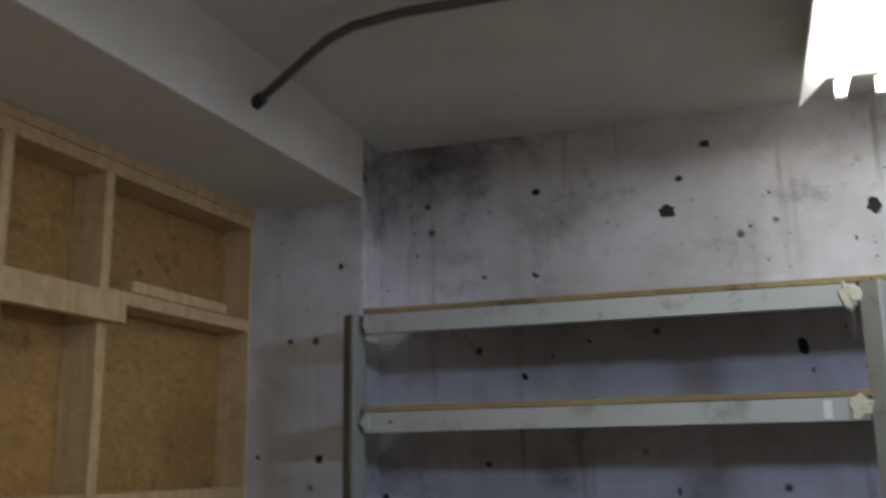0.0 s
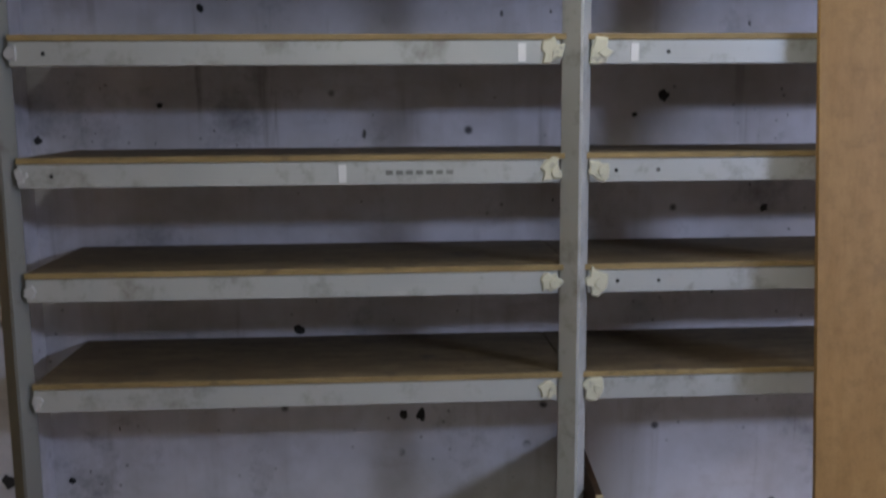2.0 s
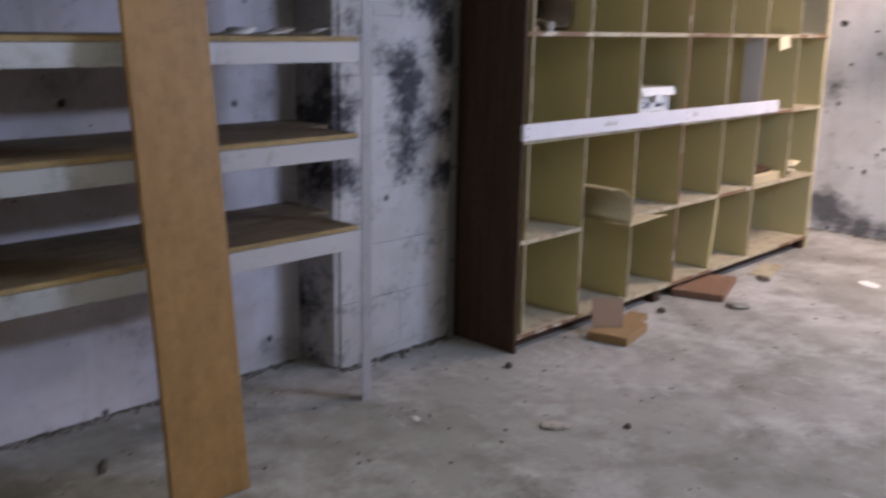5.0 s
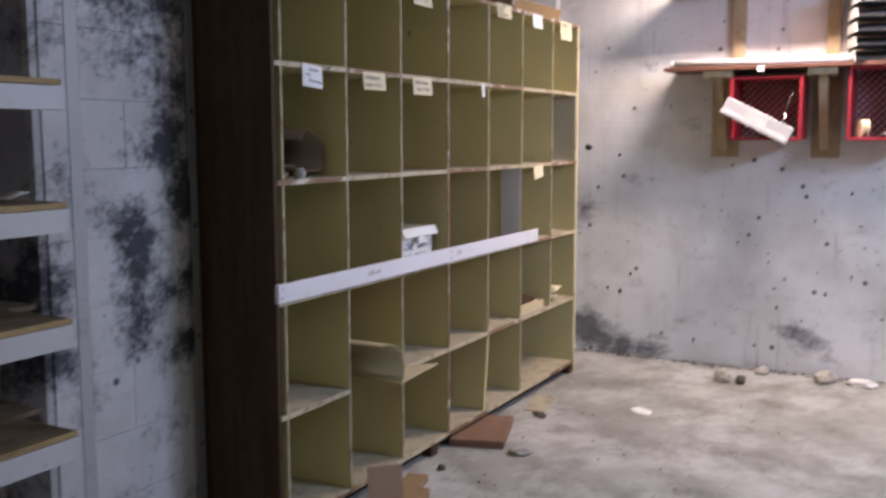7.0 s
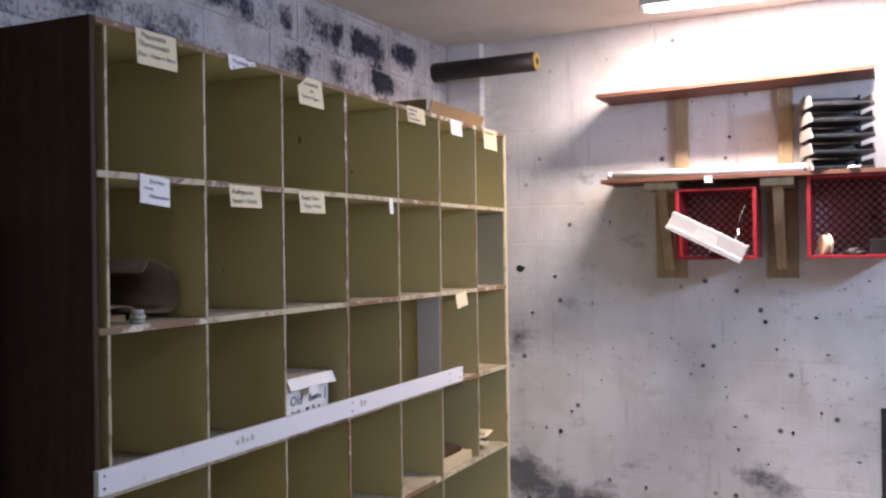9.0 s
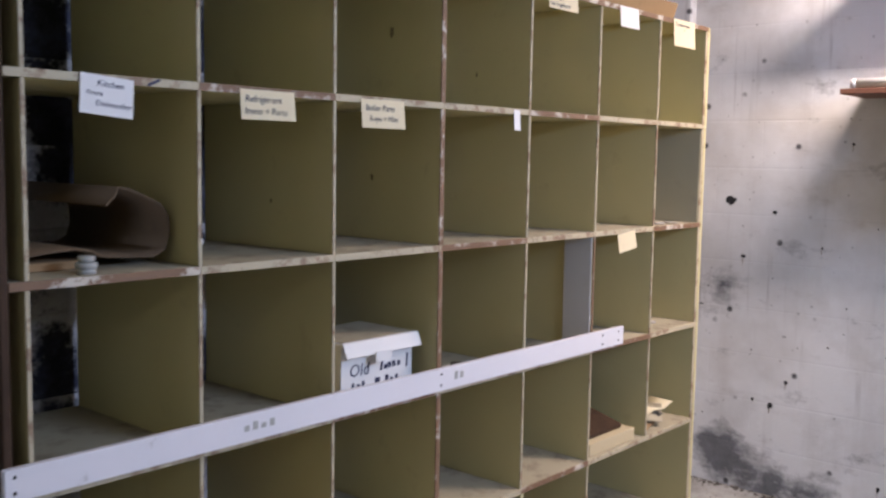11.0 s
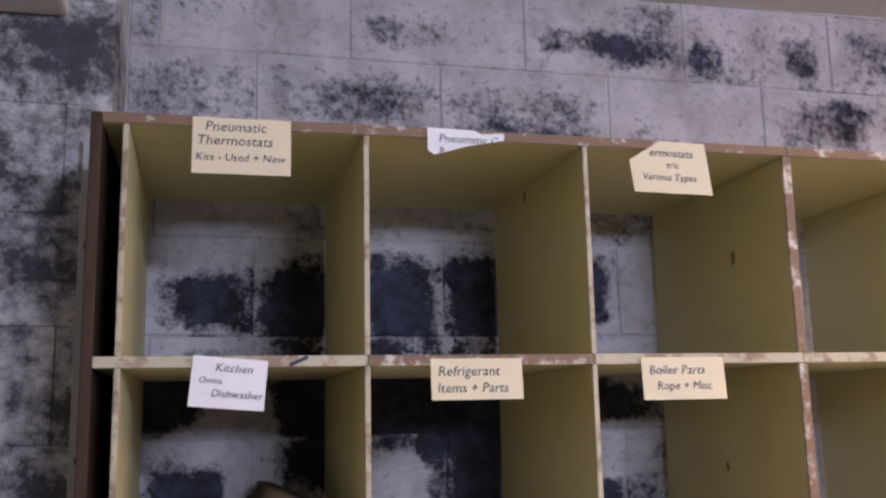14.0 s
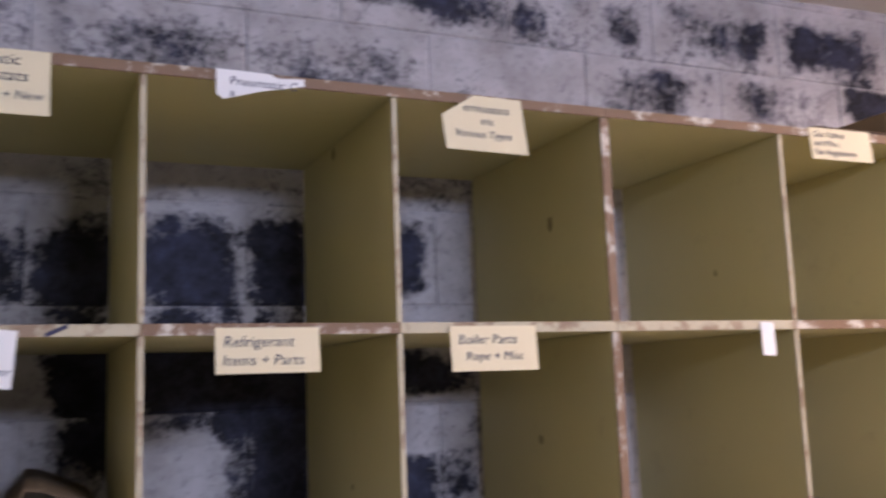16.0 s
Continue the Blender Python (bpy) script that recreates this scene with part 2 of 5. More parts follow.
# dark patches, chiefly black growth (positive), and surviving paint (negative) on the block wall: x, z, half width,
# half height, amount
GROWTH = ((0.19, 1.875, .085, .065, .5), (0.375, 1.86, .075, .09, .5), (0.61, 1.865, .105, .105, .5), (0.80, 1.885, .065, .10, .6))
GROWTH += ((1.0, 1.90, .15, .09, .5), (1.11, 1.78, .09, .04, -.35), (0.15, 1.45, .09, .085, .5), (0.265, 1.45, .03, .12, -.4))
# patches around z 1.64 darken the cell backs close under the shelf
GROWTH += ((0.10, 1.66, .09, .06, .5), (0.41, 1.60, .07, .12, .6), (0.25, 1.60, .08, .05, -.2), (0.65, 1.64, .20, .09, .65))
GROWTH += ((0.57, 1.44, .08, .08, -.45), (0.79, 1.50, .09, .20, .55), (1.1, 1.64, .15, .05, .5), (1.08, 1.53, .12, .05, -.4))
GROWTH += ((1.08, 1.40, .12, .07, .5), (0.20, 1.05, .12, .10, -.3), (0.38, .98, .08, .12, .5), (0.60, 1.08, .12, .12, -.35))
GROWTH += ((0.83, .95, .08, .09, .5), (1.806, 2.37, .19, .08, .14), (2.25, 2.37, .19, .08, .13))
GROWTH += ((1.10, 2.55, .11, .035, .27), (1.25, 2.53, .06, .04, .28), (1.42, 2.53, .06, .05, .24), (1.73, 2.545, .05, .045, .22), (2.1, 2.56, .12, .06, .24))
GROWTH += ((2.45, 2.56, .20, .07, .42), (2.9, 2.58, .15, .06, .4), (2.62, 2.41, .15, .06, .38), (0.46, 2.36, .16, .04, .09), (0.63, 2.54, .10, .04, .28), (0.95, 2.37, .35, .03, .10), (0.85, 2.28, .28, .05, .12), (0.25, 2.22, .15, .04, .14), (1.2, 2.24, .2, .04, .15))


def block_material(name, joints):
    """Painted block gone black with mould in patches, the paint surviving along the joints."""
    m, nt, b = principled(name, 0.8)
    p = coords(nt)
    o = nt.nodes.new("ShaderNodeSeparateXYZ")
    nt.links.new(coords(nt, False), o.inputs[0])
    w = nt.nodes.new("ShaderNodeSeparateXYZ")
    nt.links.new(p, w.inputs[0])
    ax = maths(nt, "DIVIDE", maths(nt, "ABSOLUTE", o.outputs["X"]), 0.205)
    az = maths(nt, "DIVIDE", maths(nt, "ABSOLUTE", maths(nt, "ADD", o.outputs["Z"], 0.012)), 0.105)
    wob = maths(nt, "MULTIPLY", maths(nt, "SUBTRACT", noise_tex(nt, p, 9, 4, 0.6), 0.5), 0.5)
    edge = maths(nt, "POWER", maths(nt, "MAXIMUM", maths(nt, "ADD", maths(nt, "MAXIMUM", ax, az), wob), 0.0), 6.0)
    soft = noise_tex(nt, p, 3.4, 4, 0.55)
    grit = noise_tex(nt, p, 48, 6, 0.8)
    patch = noise_tex(nt, coords(nt, True, (1, 1, 0.75)), 10, 6, 0.68)
    src = maths(nt, "ADD", maths(nt, "MULTIPLY", soft, 0.80), maths(nt, "MULTIPLY", grit, 0.80))
    src = maths(nt, "ADD", src, maths(nt, "MULTIPLY", patch, 0.60))
    src = maths(nt, "ADD", src, maths(nt, "MULTIPLY", maths(nt, "SUBTRACT", rand_of(nt), 0.5), 0.16))
    ragged = maths(nt, "MULTIPLY", maths(nt, "SUBTRACT", noise_tex(nt, p, 14, 6, 0.75), 0.5), 1.9)
    for cx, cz, hx, hz, amount in GROWTH:
        dx = maths(nt, "DIVIDE", maths(nt, "ABSOLUTE", maths(nt, "SUBTRACT", w.outputs["X"], cx)), hx)
        dz = maths(nt, "DIVIDE", maths(nt, "ABSOLUTE", maths(nt, "SUBTRACT", w.outputs["Z"], cz)), hz)
        cube = maths(nt, "ADD", maths(nt, "POWER", dx, 3.0), maths(nt, "POWER", dz, 3.0))
        d = maths(nt, "ADD", maths(nt, "POWER", cube, 0.3333), ragged)
        fall = maths(nt, "MINIMUM", maths(nt, "MAXIMUM", maths(nt, "MULTIPLY", maths(nt, "SUBTRACT", 1.45, d), 1.1), 0.0), 1.0)
        src = maths(nt, "ADD", src, maths(nt, "MULTIPLY", fall, amount))
    if joints:
        src = maths(nt, "SUBTRACT", src, maths(nt, "MULTIPLY", edge, 0.16))
    base = mix(nt, ramp(nt, noise_tex(nt, p, 7, 6, 0.65), 0.4, 0.75), (0.48, 0.465, 0.48), (0.27, 0.25, 0.245))
    base = mix(nt, maths(nt, "MULTIPLY", ramp(nt, grit, 0.52, 0.72), 0.7), base, (0.12, 0.11, 0.115))
    bloom = mix(nt, ramp(nt, noise_tex(nt, p, 13, 6, 0.75), 0.40, 0.75), (0.006, 0.006, 0.009), (0.05, 0.056, 0.10))
    c = mix(nt, maths(nt, "MULTIPLY", ramp(nt, maths(nt, "MULTIPLY", src, 0.5), 0.560, 0.690), 0.97), base, bloom)
    b.inputs["Specular IOR Level"].default_value = 0.15
    nt.links.new(c, b.inputs["Base Color"])
    bump(nt, b, maths(nt, "ADD", grit, maths(nt, "MULTIPLY", soft, 0.6)), 0.5, 0.006)
    return m


M_BLOCK = block_material("mouldy_block", True)
M_BACKING = block_material("mouldy_mortar", False)


def floor_material():
    m, nt, b = principled("concrete_floor", 0.8)
    p = coords(nt)
    big = noise_tex(nt, p, 0.9, 5, 0.6)
    mid = noise_tex(nt, p, 3.1, 6, 0.65)
    fine = noise_tex(nt, p, 45, 5, 0.75)
    c = mix(nt, ramp(nt, big, 0.35, 0.7), (0.25, 0.245, 0.225), (0.36, 0.35, 0.325))
    c = mix(nt, maths(nt, "MULTIPLY", ramp(nt, mid, 0.44, 0.70), 0.85), c, (0.13, 0.125, 0.105))
    c = mix(nt, maths(nt, "MULTIPLY", ramp(nt, noise_tex(nt, p, 1.7, 8, 0.75), 0.48, 0.64), 0.7), c, (0.50, 0.495, 0.485))
    c = mix(nt, maths(nt, "MULTIPLY", ramp(nt, noise_tex(nt, p, 8, 6, 0.75), 0.54, 0.68), 0.6), c, (0.19, 0.18, 0.155))
    c = mix(nt, maths(nt, "MULTIPLY", ramp(nt, noise_tex(nt, coords(nt, True, (6, 1.6, 1)), 2.4, 6, 0.75), 0.60, 0.70), 0.55), c, (0.56, 0.555, 0.55))
    c = mix(nt, maths(nt, "MULTIPLY", ramp(nt, fine, 0.58, 0.75), 0.5), c, (0.16, 0.15, 0.13))
    v = nt.nodes.new("ShaderNodeTexVoronoi")
    v.inputs["Scale"].default_value = 9
    nt.links.new(p, v.inputs["Vector"])
    dots = ramp(nt, v.outputs["Distance"], 0.04, 0.1, (1, 1, 1, 1), (0, 0, 0, 1))
    c = mix(nt, maths(nt, "MULTIPLY", maths(nt, "MULTIPLY", dots, ramp(nt, mid, 0.5, 0.55)), 0.8), c, (0.09, 0.08, 0.07))
    nt.links.new(c, b.inputs["Base Color"])
    bump(nt, b, maths(nt, "ADD", maths(nt, "MULTIPLY", mid, 0.6), maths(nt, "MULTIPLY", fine, 0.4)), 0.4, 0.008)
    return m


M_FLOOR = floor_material()
M_STEEL = paint_material("galvanised_steel", (0.49, 0.51, 0.52), (0.24, 0.23, 0.21), 0.42, 0.54, 0.74, 11, 0.25)
M_STEELD = paint_material("dull_steel", (0.20, 0.205, 0.20), (0.12, 0.11, 0.10), 0.55, 0.6, 0.72, 9, 0.3)
M_WHITEMETAL = paint_material("grey_white_enamel", (0.47, 0.47, 0.49), (0.24, 0.23, 0.22), 0.5, 0.58, 0.70, 8, 0.0)
M_POSTGREY = paint_material("scuffed_grey_enamel", (0.34, 0.34, 0.36), (0.20, 0.19, 0.19), 0.5, 0.54, 0.70, 8)
M_DECKEDGE = wood_material("shelf_board_edge", (0.40, 0.29, 0.13), (0.22, 0.15, 0.065), (1.2, 14, 14), 3.0, 0.75, stain=(0.10, 0.07, 0.04))
M_DECK = wood_material("shelf_board", (0.185, 0.135, 0.08), (0.085, 0.062, 0.036), (1.6, 9, 9), 3.0, 0.8, stain=(0.05, 0.042, 0.035))
M_PLANK = wood_material("leaning_plank_wood", (0.40, 0.235, 0.085), (0.27, 0.145, 0.045), (7, 7, 1.6), 2.6, 0.55, stain=(0.24, 0.135, 0.05))
M_STUD = wood_material("pine_stud", (0.62, 0.46, 0.255), (0.46, 0.31, 0.155), (12, 12, 1.2), 2.5, 0.7)
M_BRACKET = wood_material("weathered_pine", (0.50, 0.41, 0.26), (0.33, 0.25, 0.15), (12, 12, 1.2), 2.5, 0.75)
M_OSB = wood_material("osb_panel", (0.45, 0.275, 0.095), (0.28, 0.15, 0.048), (5, 9, 14), 3.5, 0.75, stain=(0.15, 0.075, 0.025))
M_CABSIDE = wood_material("brown_varnish", (0.075, 0.043, 0.025), (0.040, 0.023, 0.014), (8, 8, 0.7), 3.0, 0.72)
M_CABSIDE.node_tree.nodes["Principled BSDF"].inputs["Specular IOR Level"].default_value = 0.2
M_OLIVE = paint_material("olive_paint", (0.59, 0.53, 0.275), (0.40, 0.335, 0.18), 0.55, 0.60, 0.85, 7)
M_EDGE = paint_material("chipped_cream_edge", (0.48, 0.42, 0.285), (0.22, 0.14, 0.085), 0.65, 0.50, 0.60, 15)
M_EDGEB = paint_material("chipped_brown_edge", (0.20, 0.115, 0.062), (0.58, 0.53, 0.44), 0.65, 0.53, 0.60, 11)
M_DUSTY = paint_material("dusty_shelf_top", (0.42, 0.37, 0.26), (0.20, 0.165, 0.12), 0.85, 0.5, 0.7, 12)
M_WHITEBOARD = paint_material("white_board_paint", (0.72, 0.71, 0.74), (0.35, 0.33, 0.32), 0.6, 0.66, 0.76, 10)

# ---- setting ----
tagged(slab("floor", -5.4, 4.0, Y_FRONT - 0.3, 1.0, -0.15, 0.0, M_FLOOR, bevel=0), "stained grey bare concrete basement floor", "floor", kind="structure")
bm = bmesh.new()
rows_ = []
for x in (-5.4, -0.38, 0.3, 0.9, 1.5, 2.1, 2.7, 3.2, 3.6, 4.0):
    rows_.append([bm.verts.new((x, y, z)) for y, z in ((Y_FRONT - 0.3, ceil_at(x, Y_FRONT - 0.3)), (1.0, ceil_at(x, 1.0)), (1.0, 3.3), (Y_FRONT - 0.3, 3.3))])
for a, b in zip(rows_, rows_[1:]):
    for k in range(4):
        bm.faces.new((a[k], a[(k + 1) % 4], b[(k + 1) % 4], b[k]))
bm.faces.new(rows_[0])
bm.faces.new(rows_[-1][::-1])
tagged(part("ceiling", bm, M_CEIL), "dingy off-white painted concrete ceiling", "ceiling", kind="structure")
tagged(slab("wall_north", X_BEAM - 0.4, X_P0 + 0.01, Y_WALL, Y_WALL + 0.2, 0, CEIL, M_WALL, bevel=0), "stained white painted concrete wall with mould", "wall", kind="structure")
tagged(slab("pier_corner", X_LEFT - 0.2, X_BEAM, Y_LPIER, Y_WALL - 0.001, 0, CEIL, M_WALL, bevel=0.012), "white painted concrete corner pier", "pier", kind="structure")
tagged(slab("beam_west", X_LEFT - 0.16, X_BEAM, Y_FRONT - 0.1, Y_LPIER - 0.002, 2.41, CEIL - 0.001, M_CEIL, bevel=0.008), "off-white painted concrete beam under the ceiling", "beam", kind="structure")
wall_w = tagged(slab("wall_west", X_LEFT - 0.35, X_LEFT - 0.15, Y_FRONT - 0.2, 0.8, 0, CEIL, M_STRUCT, bevel=0), "plain wall behind the stud framing", "wall", kind="structure")

# unseen front wall; its high window is assumed, set where the shadows point
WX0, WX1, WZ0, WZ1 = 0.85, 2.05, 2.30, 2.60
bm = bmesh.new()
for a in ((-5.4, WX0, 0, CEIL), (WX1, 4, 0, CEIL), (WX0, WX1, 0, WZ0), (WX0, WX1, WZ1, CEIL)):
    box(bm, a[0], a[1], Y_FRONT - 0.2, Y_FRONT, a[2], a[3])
tagged(part("wall_south", bm, M_STRUCT), "unseen plain closing wall with an assumed high window", "wall", kind="structure")
# cool lamp added in that assumed opening, aimed by the shadow directions
area_lamp("assumed_window_light", look((0.5 * (WX0 + WX1), Y_FRONT - 0.02, 0.5 * (WZ0 + WZ1)), (0.2, 0.5, 0.7)), 1.15, 0.24, 98, (0.57, 0.70, 1.0))

# stud wall with board sheathing
studs = tagged(new("wall_studs"), "bare timber stud wall sheathed with strand board", "stud wall", kind="structure")
XS = X_LEFT
for k, y0 in enumerate((0.36, 0.145, -0.455, -0.86, -1.27, -1.68, -2.09, -2.5, -2.91, -3.3)):
    if k == 0:
        slab("stud", XS - 0.13, XS, y0, y0 + 0.035, 0.04, 2.33, M_STUD, studs)
    elif k > 1:
        slab("stud", XS - 0.13, XS, y0, y0 + 0.038, 0.04, 2.33, M_STUD, studs)
slab("top_plate", XS - 0.13, XS, Y_FRONT + 0.01, 0.395, 2.33, 2.372, M_STUD, studs)
slab("top_plate", XS - 0.128, XS + 0.004, Y_FRONT + 0.01, 0.395, 2.373, 2.409, M_STUD, studs)
slab("bottom_plate", XS - 0.13, XS, Y_FRONT + 0.01, 0.395, 0.0, 0.039, M_STUD, studs)
for k in range(3):
    slab("strand_board", XS - 0.145, XS - 0.1305, 0.39 - 1.22 * (k + 1), 0.387 - 1.22 * k, 0.02, 2.405, M_OSB, studs)
for y0, y1, z, h, px in ((-0.42, 0.36, 1.93, 0.042, 0.0), (-0.42, 0.36, 1.325, 0.04, 0.0), (-0.42, 0.36, 0.72, 0.04, 0.0), (-0.84, -0.46, 1.325, 0.04, 0)):
    slab("blocking", XS - 0.13 + px, XS + 0.002 + px, y0 + 0.003, y1 - 0.003, z, z + h, M_STUD, studs)
slab("blocking", XS + 0.003, XS + 0.04, -1.27, -0.38, 1.865, 1.955, M_STUD, studs)
slab("blocking", XS - 0.05, XS + 0.01, -0.32, 0.2, 1.973, 2.01, M_STUD, studs)

# the west side stands slightly out of square
swing = Matrix.Translation((X_BEAM, Y_LPIER, 0)) @ Matrix.Rotation(radians(-3.3), 4, "Z") @ Matrix.Translation((-X_BEAM, -Y_LPIER, 0))
for o in (studs, wall_w, bpy.data.objects["beam_west"]):
    o.matrix_world = swing

# ---- shelving ----
LEVELS = [0.571, 0.888, 1.206, 1.534, 1.850]      # underside of the front rails
YF = 0.065                                         # front of the rails
unit = thing("shelving_unit", "long galvanised steel shelving with particle board decks", "shelving")


def post(name, x, y, top, face, material, label=""):
    """A folded angle post: two faces meeting in a blunt ridge."""
    bm = bmesh.new()
    t = 0.004
    out = [(x - face, y + 0.022), (x - 0.001, y - 0.014), (x + 0.007, y - 0.014), (x + face * .8, y + 0.03),
           (x + face * .8, y + 0.034), (x + 0.006, y - 0.008), (x, y - 0.008), (x - face, y + 0.028)]
    prism(bm, out, 0.0, top)
    for z in (0.006,):
        box(bm, x - face, x + face, y - 0.01, y + 0.05, 0.0, z)
    return part(name, bm, material, unit, label)


POSTS = (-3.907, -2.332, -0.765)
post("post", POSTS[0], YF - 0.006, 1.915, 0.041, M_STEELD, "dull grey steel corner post")
post("post", POSTS[1], YF - 0.016, 1.915, 0.045, M_STEEL)
slab("post", POSTS[2] - 0.022, POSTS[2] + 0.022, YF - 0.006, YF - 0.002, 0, 1.915, M_POSTGREY, unit, "flat painted steel post")
slab("post", POSTS[2] + 0.018, POSTS[2] + 0.022, YF - 0.0015, YF + 0.04, 0, 1.915, M_POSTGREY, unit)
def rail(x0, x1, z, material):
    bm = bmesh.new()
    box(bm, x0, x1, YF, YF + 0.003, z, z + 0.064, 0.001)
    box(bm, x0, x1, YF + 0.0035, YF + 0.035, z, z + 0.003)
    box(bm, x0, x1, YF + 0.0035, YF + 0.03, z + 0.061, z + 0.0635)
    part("rail", bm, material, unit)


for i, z in enumerate(LEVELS):
    rail(-3.87, -2.384, z, M_STEEL)
    rail(-2.296, -1.35, z, M_STEEL)
    rail(-1.349, -0.79, z, M_WHITEMETAL)
    zz = z + 0.066
    slab("deck_edge", -3.872, -2.345, YF - 0.002, YF + 0.0015, zz, zz + 0.0162, M_DECKEDGE, unit, "", 0.0008)
    slab("deck_edge", -2.342, -0.80, YF - 0.001, YF + 0.0015, zz, zz + 0.0162, M_DECKEDGE, unit, "", 0.0008)
    slab("deck", -3.872, -2.345, YF + 0.002, Y_WALL - 0.004, zz, zz + 0.016, M_DECK, unit)
    slab("deck", -2.342, -0.80, YF + 0.002, 0.34, zz, zz + 0.016, M_DECK, unit)
    slab("deck", -2.342, -0.70, 0.342, Y_WALL - 0.004, zz - 0.001, zz + 0.015, M_DECK, unit)

# ---- block walls ----
def block_mesh(name, w, h, depth, material, edge):
    """A block face: local x along the wall, y out of it (towards -y), bevelled arrises."""
    bm = bmesh.new()
    box(bm, -w / 2, w / 2, -depth, 0, -h / 2, h / 2)
    es = [e for e in bm.edges if all(abs(v.co.y + depth) < 1e-6 for v in e.verts)]
    bmesh.ops.bevel(bm, geom=es, offset=edge, segments=1, affect="EDGES")
    return mesh_of(name, bm, material)


def block_wall(parent, origin, turn, length, height, material, joint=0.008, special=None, course=0.2035, unit_len=0.407, start=0, shift=0.0, z_start=0.0, edge=0.003):
    """Courses of blocks in running bond; origin is the lower left corner seen from the front."""
    cache = {}
    n = int(math.ceil(height / course)) + 2
    base = Matrix.Translation(origin) @ Matrix.Rotation(turn, 4, "Z")
    for r in range(n):
        z0, z1 = max(0.0, z_start + (r - 1) * course), min(z_start + r * course, height)
        if z1 - z0 < 0.03:
            continue
        x = shift - unit_len - (unit_len / 2 if (r + start) % 2 else 0.0)
        while x < length - 0.02:
            x0, x1 = max(x, 0.0), min(x + unit_len, length)
            x += unit_len
            if x1 - x0 < 0.04:
                continue
            mat = special(0.5 * (x0 + x1), 0.5 * (z0 + z1)) if special else material
            key = (round(x1 - x0, 3), round(z1 - z0, 3), mat.name)
            if key not in cache:
                cache[key] = block_mesh("block", x1 - x0 - joint, z1 - z0 - joint, 0.02, mat, edge)
            ob = new("block", cache[key])
            ob.parent = parent
            ob.matrix_world = base @ Matrix.Translation((0.5 * (x0 + x1), 0.0012 * math.sin(37 * x0 + 11 * r), 0.5 * (z0 + z1)))

# ---- pigeonhole cabinet ----
CX = [0.055, 0.448, 0.850, 1.265, 1.684, 2.091, 2.513, 2.900]     # divider centres
CZ = [0.066, 0.470, 0.882, 1.303, 1.711, 2.106]                    # shelf centres
CD = 0.56                                                          # depth
T = 0.009                                                          # half thickness
cab = thing("pigeonhole_cabinet", "tall olive-painted wooden pigeonhole cabinet with chipped edges", "cabinet")
slab("side_panel", 0.0, 0.018, 0.0, CD, 0.0, 2.115, M_CABSIDE, cab, "dark brown varnished outer side panel")
slab("side_panel", CX[7] + T + 0.001, CX[7] + T + 0.018, 0.0, CD, 0.0, 2.115, M_OLIVE, cab)


def framed(name, x0, x1, y0, y1, z0, z1, edge, top=None, label=""):
    """A board with its worn front edge strip as a sub-part."""
    b = slab(name, x0, x1, y0 + 0.004, y1, z0, z1, top or M_OLIVE, cab, label, 0.0015)
    slab("edge", x0, x1, y0 - 0.001, y0 + 0.0035, z0, z1, edge, b, "", 0.0012)
    return b


for r in range(5):
    for k in range(8):
        if (r, k) in ((0, 6),):
            continue
        if (r, k) == (0, 4):
            continue
        e = M_EDGEB if (k == 3 or r == 2 and k == 5) else M_EDGE
        td = T if k in (3, 7) else 0.0046
        framed("divider", CX[k] - td, CX[k] + td, 0.002, CD - 0.004, CZ[r] + T + 0.0005, CZ[r + 1] - T - 0.0005, e)
for j in range(6):
    if j == 5:
        framed("shelf", 0.0185, CX[3], -0.001, CD, CZ[j] - T, CZ[j] + T, M_EDGEB)
        framed("shelf", CX[3] + 0.001, CX[7] + T, -0.001, CD, CZ[j] - T, CZ[j] + T, M_EDGEB)
        continue
    for k in range(7):
        if (j, k) == (1, 1):
            continue
        x0 = 0.0185 if k == 0 else CX[k] + 0.0005
        x1 = CX[k + 1] - 0.0005 if k < 6 else CX[7] + T
        e = M_EDGEB if (k + 2 * j) % 3 == 0 else M_EDGE
        framed("shelf", x0, x1, 0.0, CD - 0.002, CZ[j] - T, CZ[j] + T, e, M_DUSTY if j < 4 else M_OLIVE)
# the loose divider that leans in the bottom row
bm = bmesh.new()
box(bm, -T, T, 0.01, CD - 0.02, 0, 0.40, 0.0015, pose(1.66, 0, CZ[0] + T + 0.003, 0, 7, 0))
part("divider", bm, M_OLIVE, cab, "loose leaning divider board")
slab("plinth", 0.03, 2.9, 0.06, 0.078, 0.0, CZ[0] - T - 0.001, M_CABSIDE, cab, "dark recessed plinth")
for x in (1.1, 2.84):
    slab("foot", x, x + 0.06, 0.004, 0.055, 0.0, CZ[0] - T - 0.001, M_CABSIDE, cab)


# ---- lamps on the ceiling: two visible, the third added ----
def emit(name, colour, strength):
    m, nt, b = principled(name, 0.4)
    b.inputs["Base Color"].default_value = (0.9, 0.9, 0.9, 1)
    b.inputs["Emission Color"].default_value = (*colour, 1)
    b.inputs["Emission Strength"].default_value = strength
    return m


M_TUBE = emit("lit_tube", (1.0, 0.96, 0.9), 9.0)
M_LAMPWHITE = paint_material("white_lamp_enamel", (0.8, 0.8, 0.8), (0.6, 0.6, 0.6), 0.35, 0.8, 0.9, 5)


